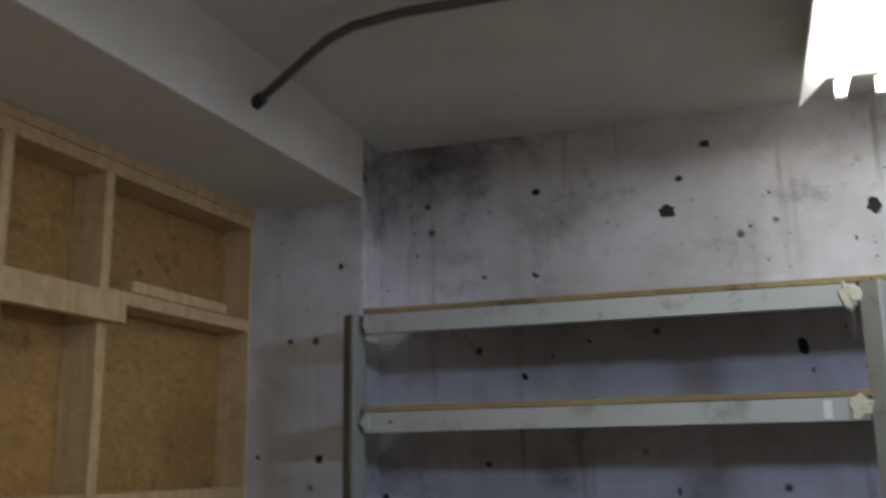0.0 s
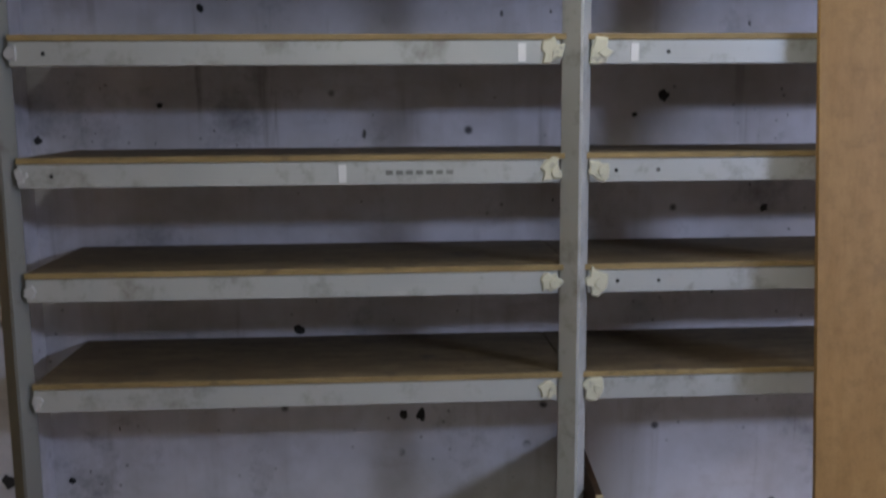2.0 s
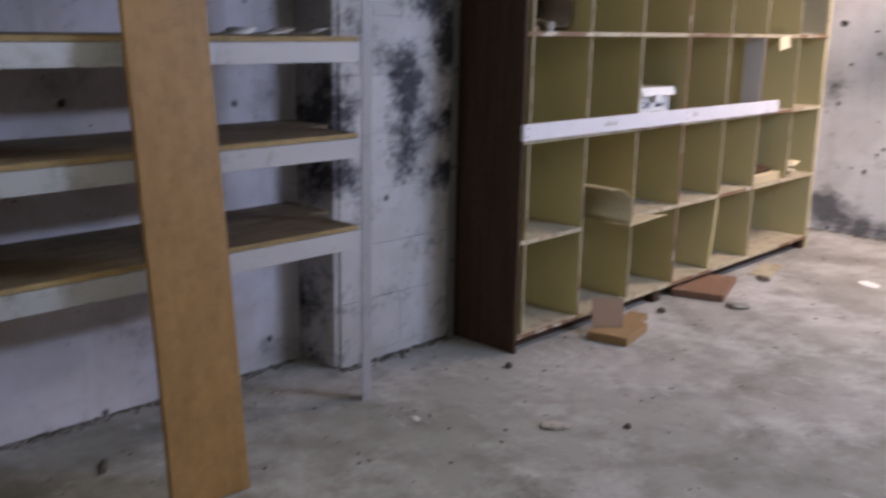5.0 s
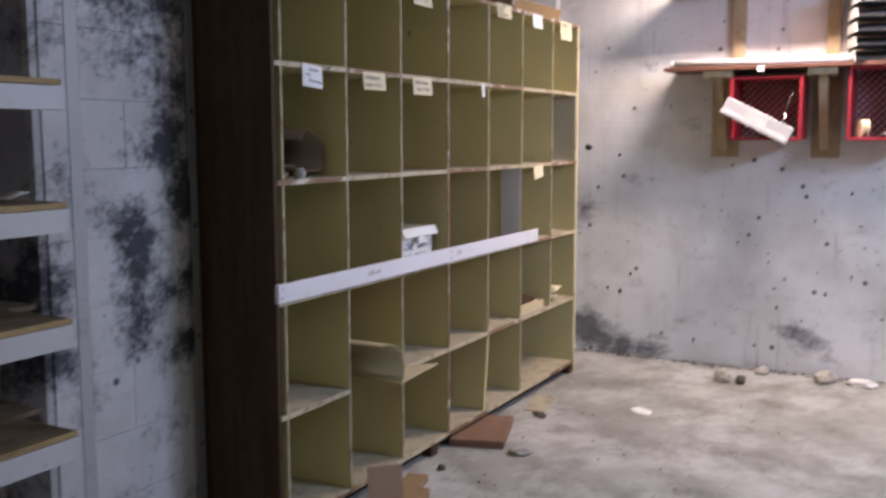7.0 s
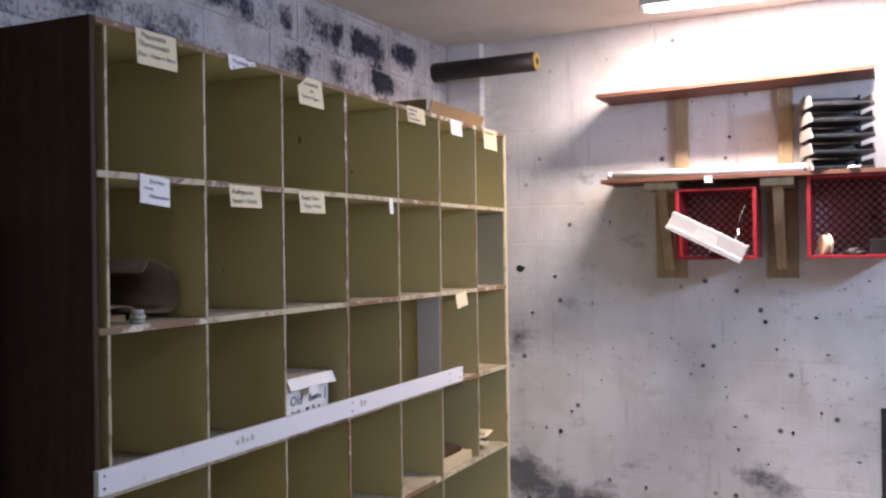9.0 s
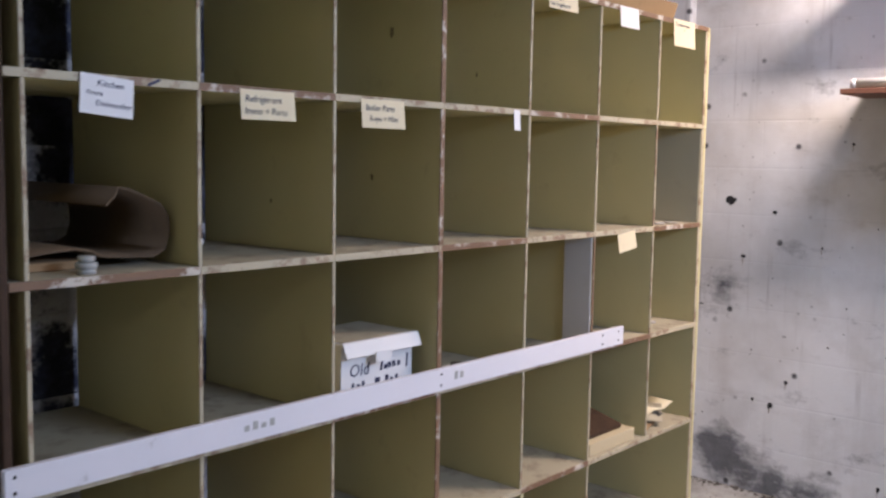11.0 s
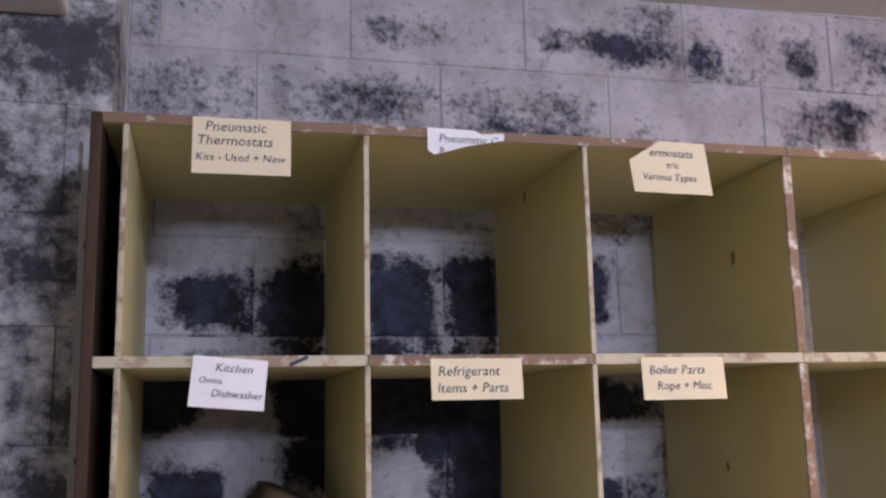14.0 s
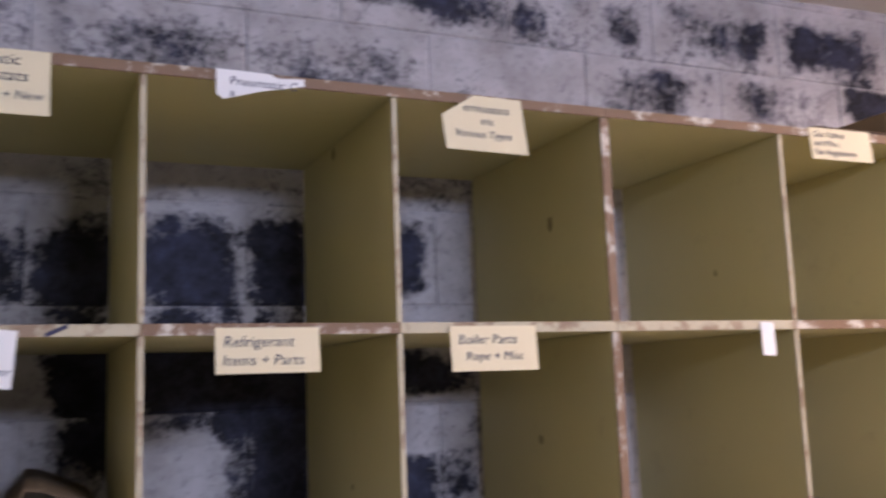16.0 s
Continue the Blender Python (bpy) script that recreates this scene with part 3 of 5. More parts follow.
def strip_light(x, y0, y1, z, watts, colour, wide=1.0, lean=0.0):
    # the label serves two visible fittings and the added unseen one
    lamp = thing("fluorescent_light", "white twin-tube fluorescent ceiling light, switched on", "ceiling light", "fluorescent ceiling lights")
    bm = bmesh.new()
    prof = [(-0.19, -0.055), (-0.185, -0.055), (-0.10, 0.03), (0.10, 0.03), (0.185, -0.055), (0.19, -0.055), (0.105, 0.036), (-0.105, 0.036)]
    prof = [(a * wide, b * wide) for a, b in prof]
    lo = [bm.verts.new((x + a, y0, z + 0.02 + b)) for a, b in prof]
    hi = [bm.verts.new((x + a, y1, z + 0.02 + b)) for a, b in prof]
    for k in range(len(prof)):
        bm.faces.new((lo[k], lo[(k + 1) % 8], hi[(k + 1) % 8], hi[k]))
    bm.faces.new(lo)
    bm.faces.new(hi[::-1])
    part("reflector", bm, M_LAMPWHITE, lamp)
    slab("housing", x - 0.10 * wide, x + 0.10 * wide, min(y0, y1) + 0.01, max(y0, y1) - 0.01, z + 0.0205 + 0.0365 * wide, ceil_at(x, max(y0, y1)) - 0.0005, M_LAMPWHITE, lamp)
    for s in (-0.06 * wide, 0.06 * wide):
        bm = bmesh.new()
        tube(bm, [(x + s, y0 + (y1 - y0) * 0.02, z), (x + s, y1 - (y1 - y0) * 0.02, z)], 0.019, 12)
        part("tube", bm, M_TUBE, lamp)
        for yy in (y0, y1):
            slab("socket", x + s - 0.018, x + s + 0.018, yy - 0.012, yy + 0.012, z - 0.02, z + 0.02 + 0.02 * wide, M_LAMPWHITE, lamp)
    area_lamp("tube_light", pose(x, 0.5 * (y0 + y1), z - 0.03, 0, lean, 0), 0.2 * wide, abs(y1 - y0) * 0.95, watts, colour)
    return lamp


strip_light(-2.28, 0.30, -0.92, 2.565, 4.0, (0.90, 1.0, 0.86))
strip_light(2.93, -0.75, -1.97, 2.702, 102, (1.0, 0.80, 0.69), 0.55, -10)
# unseen fitting, added as fill light for the west side
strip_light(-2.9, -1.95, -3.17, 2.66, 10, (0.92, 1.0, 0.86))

# ---- plank leaning against the shelving ----
plank = thing("leaning_plank", "orange-brown varnished wooden plank leaning on the shelving", "plank")
bm = bmesh.new()
tilt = math.degrees(math.atan2(0.215, 1.95))
box(bm, -0.12, 0.12, -0.011, 0.011, 0.0, 2.0, 0.003)
b_ = part("board", bm, M_PLANK, plank)
plank.matrix_world = pose(-1.578, -0.185, 0.002, -tilt, 0, -4)

# ---- materials of the small things ----
M_PAPER = paint_material("cream_card", (0.72, 0.63, 0.42), (0.62, 0.53, 0.36), 0.8, 0.6, 0.8, 30)
M_PAPERW = paint_material("white_paper", (0.78, 0.77, 0.75), (0.64, 0.62, 0.60), 0.8, 0.6, 0.8, 20)
M_INK = paint_material("blue_black_ink", (0.03, 0.03, 0.07), (0.08, 0.08, 0.13), 0.7, 0.7, 0.9, 20)
M_CARD = paint_material("brown_cardboard", (0.30, 0.19, 0.09), (0.21, 0.13, 0.06), 0.85, 0.55, 0.75, 12)
M_CARDP = paint_material("reddish_hardboard", (0.21, 0.115, 0.07), (0.29, 0.185, 0.125), 0.8, 0.58, 0.72, 9)
# the brown card again, darkened to hold the shade inside the curl
M_ROLL = paint_material("shaded_cardboard", (0.125, 0.078, 0.040), (0.08, 0.05, 0.026), 0.85, 0.55, 0.75, 12)
M_SAG = paint_material("tan_hardboard", (0.36, 0.29, 0.15), (0.28, 0.21, 0.11), 0.7, 0.55, 0.75, 9)
# near-black: the shade inside holes, slots and bores put into colour; nails too
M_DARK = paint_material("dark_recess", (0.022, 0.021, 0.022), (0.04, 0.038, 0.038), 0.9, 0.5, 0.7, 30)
M_BLACK = paint_material("black_plastic", (0.02, 0.02, 0.022), (0.04, 0.04, 0.042), 0.4, 0.6, 0.8, 10)
M_RED = paint_material("red_crate_plastic", (0.33, 0.022, 0.035), (0.22, 0.016, 0.025), 0.42, 0.6, 0.8, 8)
M_REDBAG = paint_material("red_plastic_bag", (0.62, 0.05, 0.045), (0.50, 0.34, 0.30), 0.3, 0.60, 0.70, 9)
M_CRATEWOOD = wood_material("crate_pine", (0.36, 0.25, 0.12), (0.23, 0.145, 0.06), (1.5, 12, 12), 3.0, 0.75)
M_SHELFRED = wood_material("red_brown_board", (0.20, 0.085, 0.05), (0.11, 0.045, 0.03), (12, 1.2, 12), 3.0, 0.6)
M_BLOB = paint_material("cream_sealant", (0.62, 0.60, 0.48), (0.32, 0.30, 0.26), 0.8, 0.55, 0.66, 45)
M_TAPE = paint_material("white_tape", (0.8, 0.8, 0.82), (0.6, 0.6, 0.6), 0.6, 0.6, 0.8, 20)
M_PIPE = paint_material("grey_conduit", (0.33, 0.34, 0.33), (0.20, 0.19, 0.17), 0.4, 0.6, 0.75, 9, 0.6)
M_PIPED = paint_material("dark_conduit", (0.12, 0.115, 0.11), (0.2, 0.18, 0.15), 0.5, 0.6, 0.75, 9, 0.3)
M_TAR = paint_material("tarred_pipe_wrap", (0.018, 0.014, 0.012), (0.04, 0.03, 0.025), 0.55, 0.55, 0.75, 14)
M_FOAM = paint_material("yellow_glass_fibre", (0.50, 0.34, 0.08), (0.2, 0.12, 0.04), 0.95, 0.5, 0.65, 40)
M_TRAYW = paint_material("pale_tray_plastic", (0.36, 0.345, 0.33), (0.30, 0.29, 0.28), 0.45, 0.6, 0.8, 9)
M_SILVER = paint_material("bright_sheet_metal", (0.75, 0.74, 0.76), (0.5, 0.5, 0.52), 0.35, 0.6, 0.75, 8, 0.3)
M_GREYOLIVE = paint_material("grey_olive_paint", (0.43, 0.41, 0.30), (0.33, 0.31, 0.24), 0.7, 0.55, 0.75, 7)
M_GREY = paint_material("grey_primer", (0.40, 0.40, 0.37), (0.34, 0.34, 0.34), 0.7, 0.6, 0.75, 7)
M_PRIMER = paint_material("pale_grey_primer", (0.60, 0.60, 0.60), (0.5, 0.5, 0.48), 0.7, 0.6, 0.75, 7)
M_LEAF = paint_material("pinkish_cardboard", (0.36, 0.24, 0.165), (0.28, 0.18, 0.12), 0.85, 0.55, 0.75, 9)
M_SAGEDGE = paint_material("pale_split_board", (0.54, 0.45, 0.28), (0.42, 0.33, 0.2), 0.8, 0.55, 0.75, 14)
M_SMUDGE = paint_material("brown_smudge", (0.20, 0.155, 0.08), (0.36, 0.31, 0.17), 0.8, 0.5, 0.7, 60)
M_JAR = paint_material("dusty_jar_glass", (0.15, 0.15, 0.14), (0.26, 0.25, 0.23), 0.45, 0.52, 0.7, 12)
M_RUST = paint_material("rusty_orange_timber", (0.33, 0.16, 0.06), (0.14, 0.07, 0.03), 0.85, 0.5, 0.62, 9)
M_RUBBLE = paint_material("pale_rubble", (0.42, 0.39, 0.34), (0.25, 0.23, 0.20), 0.9, 0.5, 0.65, 30)
M_RUN = paint_material("rusty_run", (0.34, 0.29, 0.25), (0.52, 0.50, 0.48), 0.85, 0.45, 0.62, 40)
M_SPECK = paint_material("dark_pits", (0.10, 0.095, 0.095), (0.22, 0.21, 0.21), 0.9, 0.5, 0.7, 30)
M_DIRT = paint_material("dark_grit", (0.075, 0.064, 0.054), (0.15, 0.13, 0.10), 0.95, 0.5, 0.65, 30)
rng = random.Random(7)


def flake(bm, c, u, v, r, thick, sides=9, ragged=0.3, squash=1.0):
    """An irregular flat patch of radius r round c, spanned by u and v, standing out along u x v."""
    c, u, v = Vector(c), Vector(u), Vector(v)
    n = u.cross(v)
    lo, hi = [], []
    for k in range(sides):
        a = 2 * math.pi * k / sides
        q = r * (1 + rng.uniform(-ragged, ragged))
        p = c + u * (q * math.cos(a)) + v * (q * squash * math.sin(a))
        lo.append(bm.verts.new(p))
        hi.append(bm.verts.new(p * 1.0 - (p - c) * 0.12 + n * thick))
    for k in range(sides):
        bm.faces.new((lo[k], lo[(k + 1) % sides], hi[(k + 1) % sides], hi[k]))
    bm.faces.new(hi)
    bm.faces.new(lo[::-1])


def lump(name, x, y, z, sx, sy, sz, material, label, category, group=""):
    """A small irregular lump resting at height z."""
    bm = bmesh.new()
    bmesh.ops.create_icosphere(bm, subdivisions=2, radius=1.0)
    for v_ in bm.verts:
        k = 1 + 0.45 * noise.noise(v_.co * 2.1 + Vector((x * 9, y * 9, 3))) + 0.2 * noise.noise(v_.co * 5.0)
        v_.co = Vector((v_.co.x * sx * k, v_.co.y * sy * k, max(v_.co.z * sz * k, -0.55 * sz)))
    ob = part(name, bm, material)
    lowest = min(v_.co.z for v_ in ob.data.vertices)
    ob.matrix_world = pose(x, y, z - lowest, 0, 0, rng.uniform(0, 180))
    return tagged(ob, label, category, group)


def ribbon(bm, profile, a0, a1, axis, thick):
    """A bent sheet: profile points (p, z) swept along an axis from a0 to a1."""
    pts = [Vector((p, z)) for p, z in profile]
    outer, inner = [], []
    for i, p in enumerate(pts):
        d = (pts[min(i + 1, len(pts) - 1)] - pts[max(i - 1, 0)]).normalized()
        nn = Vector((-d.y, d.x)) * thick
        outer.append(p + nn)
        inner.append(p)
    loop = inner + outer[::-1]
    def at(p, a):
        return (p.x, a, p.y) if axis == "y" else (a, p.x, p.y)
    lo = [bm.verts.new(at(p, a0)) for p in loop]
    hi = [bm.verts.new(at(p, a1)) for p in loop]
    n = len(loop)
    m_ = len(pts)
    for k in range(n):
        f = bm.faces.new((lo[k], lo[(k + 1) % n], hi[(k + 1) % n], hi[k]))
        f.smooth = k not in (m_ - 1, n - 1)
    for k in range(m_ - 1):
        bm.faces.new((lo[k], lo[k + 1], lo[n - 2 - k], lo[n - 1 - k]))
        bm.faces.new((hi[k + 1], hi[k], hi[n - 1 - k], hi[n - 2 - k]))


def lettering(words, size, m, material, parent, shear=0.15):
    cu = bpy.data.curves.new("writing", "FONT")
    cu.body, cu.size, cu.shear, cu.extrude, cu.resolution_u = words, size, shear, 0.0003, 2
    cu.offset = -0.0001
    tmp = new("writing_tmp", cu)
    me = bpy.data.meshes.new_from_object(tmp.evaluated_get(bpy.context.evaluated_depsgraph_get()))
    bpy.data.objects.remove(tmp)
    me.materials.clear()
    me.materials.append(material)
    ob = new("writing", me)
    ob.parent = parent
    ob.matrix_local = m
    return ob


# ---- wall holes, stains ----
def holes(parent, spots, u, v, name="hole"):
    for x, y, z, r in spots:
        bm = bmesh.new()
        # a raised dark flake; no hole is cut into the wall
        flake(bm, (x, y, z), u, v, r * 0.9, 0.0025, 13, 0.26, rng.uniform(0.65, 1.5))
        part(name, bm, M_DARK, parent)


wn = bpy.data.objects["wall_north"]
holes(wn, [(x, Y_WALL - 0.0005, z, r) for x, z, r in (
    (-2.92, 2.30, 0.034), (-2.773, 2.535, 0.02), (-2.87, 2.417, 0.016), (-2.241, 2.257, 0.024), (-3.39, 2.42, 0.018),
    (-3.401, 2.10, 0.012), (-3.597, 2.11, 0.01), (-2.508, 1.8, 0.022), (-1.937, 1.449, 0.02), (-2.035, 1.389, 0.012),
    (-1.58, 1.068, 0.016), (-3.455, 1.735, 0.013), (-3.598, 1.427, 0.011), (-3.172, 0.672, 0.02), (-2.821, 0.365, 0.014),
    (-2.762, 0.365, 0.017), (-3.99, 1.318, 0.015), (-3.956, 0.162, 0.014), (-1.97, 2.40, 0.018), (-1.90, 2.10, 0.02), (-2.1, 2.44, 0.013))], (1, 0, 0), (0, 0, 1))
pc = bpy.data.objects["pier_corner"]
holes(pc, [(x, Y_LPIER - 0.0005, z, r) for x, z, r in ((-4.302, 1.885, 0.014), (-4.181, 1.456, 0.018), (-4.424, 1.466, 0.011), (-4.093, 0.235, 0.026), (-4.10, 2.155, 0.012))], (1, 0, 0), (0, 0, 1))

# ---- sealant dabs and tape on the shelving ----
for i, z in enumerate(LEVELS):
    for x, w in ((-2.405, 0.03), (-2.272, 0.03), (-3.862, 0.016)):
        bm = bmesh.new()
        flake(bm, (x, YF - 0.0005, z + 0.032), (1, 0, 0), (0, 0, 1), w, 0.006, 13, 0.38, 1.2)
        if w > 0.02:
            flake(bm, (x + 0.01, YF - 0.0055, z + 0.03), (1, 0, 0), (0, 0, 1), w * 0.45, 0.005, 8, 0.35, 1.3)
        part("sealant", bm, M_BLOB if w > 0.02 else M_WHITEMETAL, unit)
for x, i in ((-2.49, 3), (-2.175, 3), (-2.99, 2)):
    slab("tape", x - 0.011, x + 0.011, YF - 0.0018, YF - 0.0002, LEVELS[i] + 0.006, LEVELS[i] + 0.056, M_TAPE, unit, "scrap of white tape", 0.0004)
bm = bmesh.new()
for k in range(7):
    box(bm, -2.87 + k * 0.028, -2.85 + k * 0.028, YF - 0.001, YF - 0.0002, LEVELS[2] + 0.026, LEVELS[2] + 0.038)
part("faded_print", bm, M_STEELD, unit)
for x, i in ((-2.22, 2), (-2.10, 2), (-2.21, 1), (-2.09, 1), (-2.08, 3), (-2.2, 4), (-3.78, 3), (-3.78, 2)):
    bm = bmesh.new()
    flake(bm, (x, YF - 0.0002, LEVELS[i] + 0.032), (1, 0, 0), (0, 0, 1), 0.006, 0.001, 8, 0.1)
    part("bolt_hole", bm, M_DARK, unit)

# papers on the deck by the pier
for x, y, rz, w, h, i in ((-0.96, 0.30, 20, 0.13, 0.09, 2), (-0.84, 0.27, -12, 0.11, 0.08, 2), (-1.08, 0.34, 40, 0.12, 0.10, 2)):
    bm = bmesh.new()
    prof = [(-w / 2, 0.0), (-w / 4, 0.006), (0, 0.003), (w / 4, 0.012), (w / 2, 0.02)]
    ribbon(bm, prof, -h / 2, h / 2, "y", 0.0012)
    sheet = part("paper_scrap", bm, M_PAPERW)
    sheet.matrix_world = pose(x, y, LEVELS[i] + 0.0835, 0, 0, rz)
    tagged(sheet, "crumpled white paper scrap on the shelf deck", "paper", "paper scraps")

# ---- short board beside the middle post ----
sb = thing("end_panel", "upright rough board standing under the shelving beside the post", "board")
bm = bmesh.new()
box(bm, -0.010, 0.010, 0.003, 0.584, 0.0, 0.30, 0.002)
# face given a much darker brown than its front edge
part("board", bm, M_CABSIDE, sb)
slab("edge", -0.011, 0.011, -0.001, 0.0025, 0.0, 0.301, M_SAGEDGE, sb, "pale broken front edge", 0.001)
sb.matrix_world = pose(-2.250, -0.010, 0.004, 0, -3.5, -4)

# ---- crate with jars and a red bag ----
BOXM = pose(-3.713, -0.091, 0, 0, 0, -9)
crate = thing("wooden_box", "small pine wooden box with open top on the floor", "box", m=BOXM)
CW, CDp, CH = 0.32, 0.215, 0.20
for z0, z1 in ((0.0, 0.105), (0.109, CH)):
    slab("board", -CW / 2, CW / 2, -CDp / 2, -CDp / 2 + 0.014, z0, z1, M_CRATEWOOD, crate)
    slab("board", -CW / 2, CW / 2, CDp / 2 - 0.014, CDp / 2, z0, z1, M_CRATEWOOD, crate)
slab("end_board", -CW / 2, -CW / 2 + 0.014, -CDp / 2 + 0.0145, CDp / 2 - 0.0145, 0, CH + 0.01, M_CRATEWOOD, crate)
slab("end_board", CW / 2 - 0.014, CW / 2, -CDp / 2 + 0.0145, CDp / 2 - 0.0145, 0, CH + 0.03, M_CRATEWOOD, crate)
slab("bottom", -CW / 2 + 0.015, CW / 2 - 0.015, -CDp / 2 + 0.015, CDp / 2 - 0.015, 0.003, 0.013, M_CRATEWOOD, crate)
bm = bmesh.new()
flake(bm, (-0.03, -CDp / 2 - 0.0003, 0.055), (1, 0, 0), (0, 0, 1), 0.012, 0.001, 9, 0.2, 0.6)
part("knot_hole", bm, M_DARK, crate)
for dx, dy in ((-0.098, -0.05), (-0.01, -0.052), (0.08, -0.05), (-0.05, 0.045), (0.06, 0.045)):
    bm = bmesh.new()
    tube(bm, [(0, 0, 0), (0, 0, 0.18), (0, 0, 0.20), (0, 0, 0.222)], 0.036, 14)
    for v_ in bm.verts:
        if v_.co.z > 0.19:
            v_.co.x *= 0.75
            v_.co.y *= 0.75
    jar = part("jar", bm, M_JAR)
    jar.matrix_world = BOXM @ pose(dx, dy, 0.0135)
    tagged(jar, "dusty dark grey jar packed in the wooden box", "jar", "jars in the box")
bm = bmesh.new()
def bag_point(r, a, drop):
    """A limp plastic bag: a crumpled peak with a thin uneven brim."""
    out = 1 + 0.16 * math.cos(2 * a) + 0.22 * noise.noise(Vector((math.cos(a) * 1.7, math.sin(a) * 1.7, 5)))
    x, y = 0.148 * r * out * math.cos(a), 0.112 * r * out * math.sin(a)
    q = Vector((x * 14, y * 14, 2))
    z = 0.105 * math.exp(-((r * 1.75) ** 2)) + 0.030 * abs(noise.noise(q)) + 0.016 * abs(noise.noise(q * 2.7)) - 0.012 * r * r
    return (x, y, z - drop)


RR, AA = 26, 64
for drop in (0.0, 0.0025):
    rings = [[bm.verts.new(bag_point((i_ + 0.4) / RR, 2 * math.pi * k / AA, drop)) for k in range(AA)] for i_ in range(RR)]
    for a, b in zip(rings, rings[1:]):
        for k in range(AA):
            bm.faces.new((a[k], a[(k + 1) % AA], b[(k + 1) % AA], b[k])).smooth = True
    bm.faces.new(rings[0])
    if drop:
        for k in range(AA):
            bm.faces.new((last[k], last[(k + 1) % AA], rings[-1][(k + 1) % AA], rings[-1][k]))
    last = rings[-1]
bag = part("red_bag", bm, M_REDBAG)
lowest = min(v_.co.z for v_ in bag.data.vertices)
bag.matrix_world = pose(-3.715, -0.075, 0.240 - lowest, 7, 3, -8)
tagged(bag, "crumpled red plastic bag lying on the jars", "plastic bag")

# ---- pipes ----
pipe = thing("ceiling_conduit", "bent grey steel conduit running under the ceiling", "conduit")
bm = bmesh.new()
pts = [(-4.052, -0.362, 2.512), (-3.82, -0.48, 2.582), (-3.74, -0.52, 2.605), (-3.65, -0.548, 2.618), (-3.5, -0.565, 2.625), (-1.2, -0.575, 2.63)]
tube(bm, pts, 0.014, 10)
part("pipe", bm, M_PIPED, pipe)
bm = bmesh.new()
tube(bm, [(-4.0525, -0.3617, 2.5118), (-4.02, -0.378, 2.5215)], 0.02, 10)
part("end_fitting", bm, M_DARK, pipe)
for x in (-3.2, -1.8):
    slab("clip", x - 0.01, x + 0.01, -0.60, -0.55, 2.644, ceil_at(x, -0.55) - 0.0005, M_PIPED, pipe)
riser = thing("steel_strut", "upright galvanised steel angle strut beside the cabinet", "strut")
bm = bmesh.new()
box(bm, -0.052, -0.020, 0.325, 0.329, 0.0, 2.165, 0.001)
box(bm, -0.024, -0.020, 0.3295, 0.356, 0.0, 2.165)
part("angle", bm, M_PIPE, riser)
for z in (0.35, 0.75, 1.15, 1.55, 1.95):
    bm = bmesh.new()
    flake(bm, (-0.037, 0.3248, z), (1, 0, 0), (0, 0, 1), 0.006, 0.0008, 8, 0.1, 1.8)
    part("slot", bm, M_DARK, riser)
ins = thing("insulated_pipe", "black tar-wrapped insulated pipe stub sticking out of the wall", "pipe")
bm = bmesh.new()
tube(bm, [(3.27, Y_WALL - 0.003, 2.555), (3.27, 0.25, 2.557), (3.265, -0.055, 2.56)], 0.055, 20)
part("wrap", bm, M_TAR, ins)
bm = bmesh.new()
tube(bm, [(3.265, -0.0555, 2.56), (3.265, -0.066, 2.5602)], 0.05, 16)
part("foam_end", bm, M_FOAM, ins, "torn yellow insulation at the open end")
bm = bmesh.new()
tube(bm, [(3.265, -0.0665, 2.56), (3.265, -0.069, 2.56)], 0.02, 12)
part("bore", bm, M_DARK, ins)
tagged(slab("pilaster_corner", X_RIGHT - 0.07, X_RIGHT - 0.001, 0.36, Y_WALL - 0.003, 0, CEIL - 0.001, M_WALLB, bevel=0.006), "narrow white painted corner pilaster", "pilaster", kind="structure")

# ---- long white board nailed across the cabinet ----
wb = thing("white_board_strip", "long white-painted board nailed across the cabinet front", "board")
bm = bmesh.new()
box(bm, 0.0, 2.285, -0.019, -0.0025, 0.0, 0.066, 0.0015)
part("board", bm, M_WHITEBOARD, wb)
for x in (0.02, 1.26, 2.14, 2.25):
    for z in (0.018, 0.05):
        bm = bmesh.new()
        flake(bm, (x, -0.0191, z), (1, 0, 0), (0, 0, 1), 0.004, 0.0012, 8, 0.1)
        part("nail", bm, M_DARK, wb)
for k, (x, h) in enumerate(((0.56, 0.014), (0.585, 0.02), (0.61, 0.012), (0.635, 0.018), (1.32, 0.024), (1.345, 0.02))):
    slab("mark", x, x + 0.014, -0.0198, -0.0192, 0.026, 0.026 + h, M_GREY, wb, "", 0)
wb.matrix_world = pose(-0.008, 0, 0.889, 0, 0.05, 0)


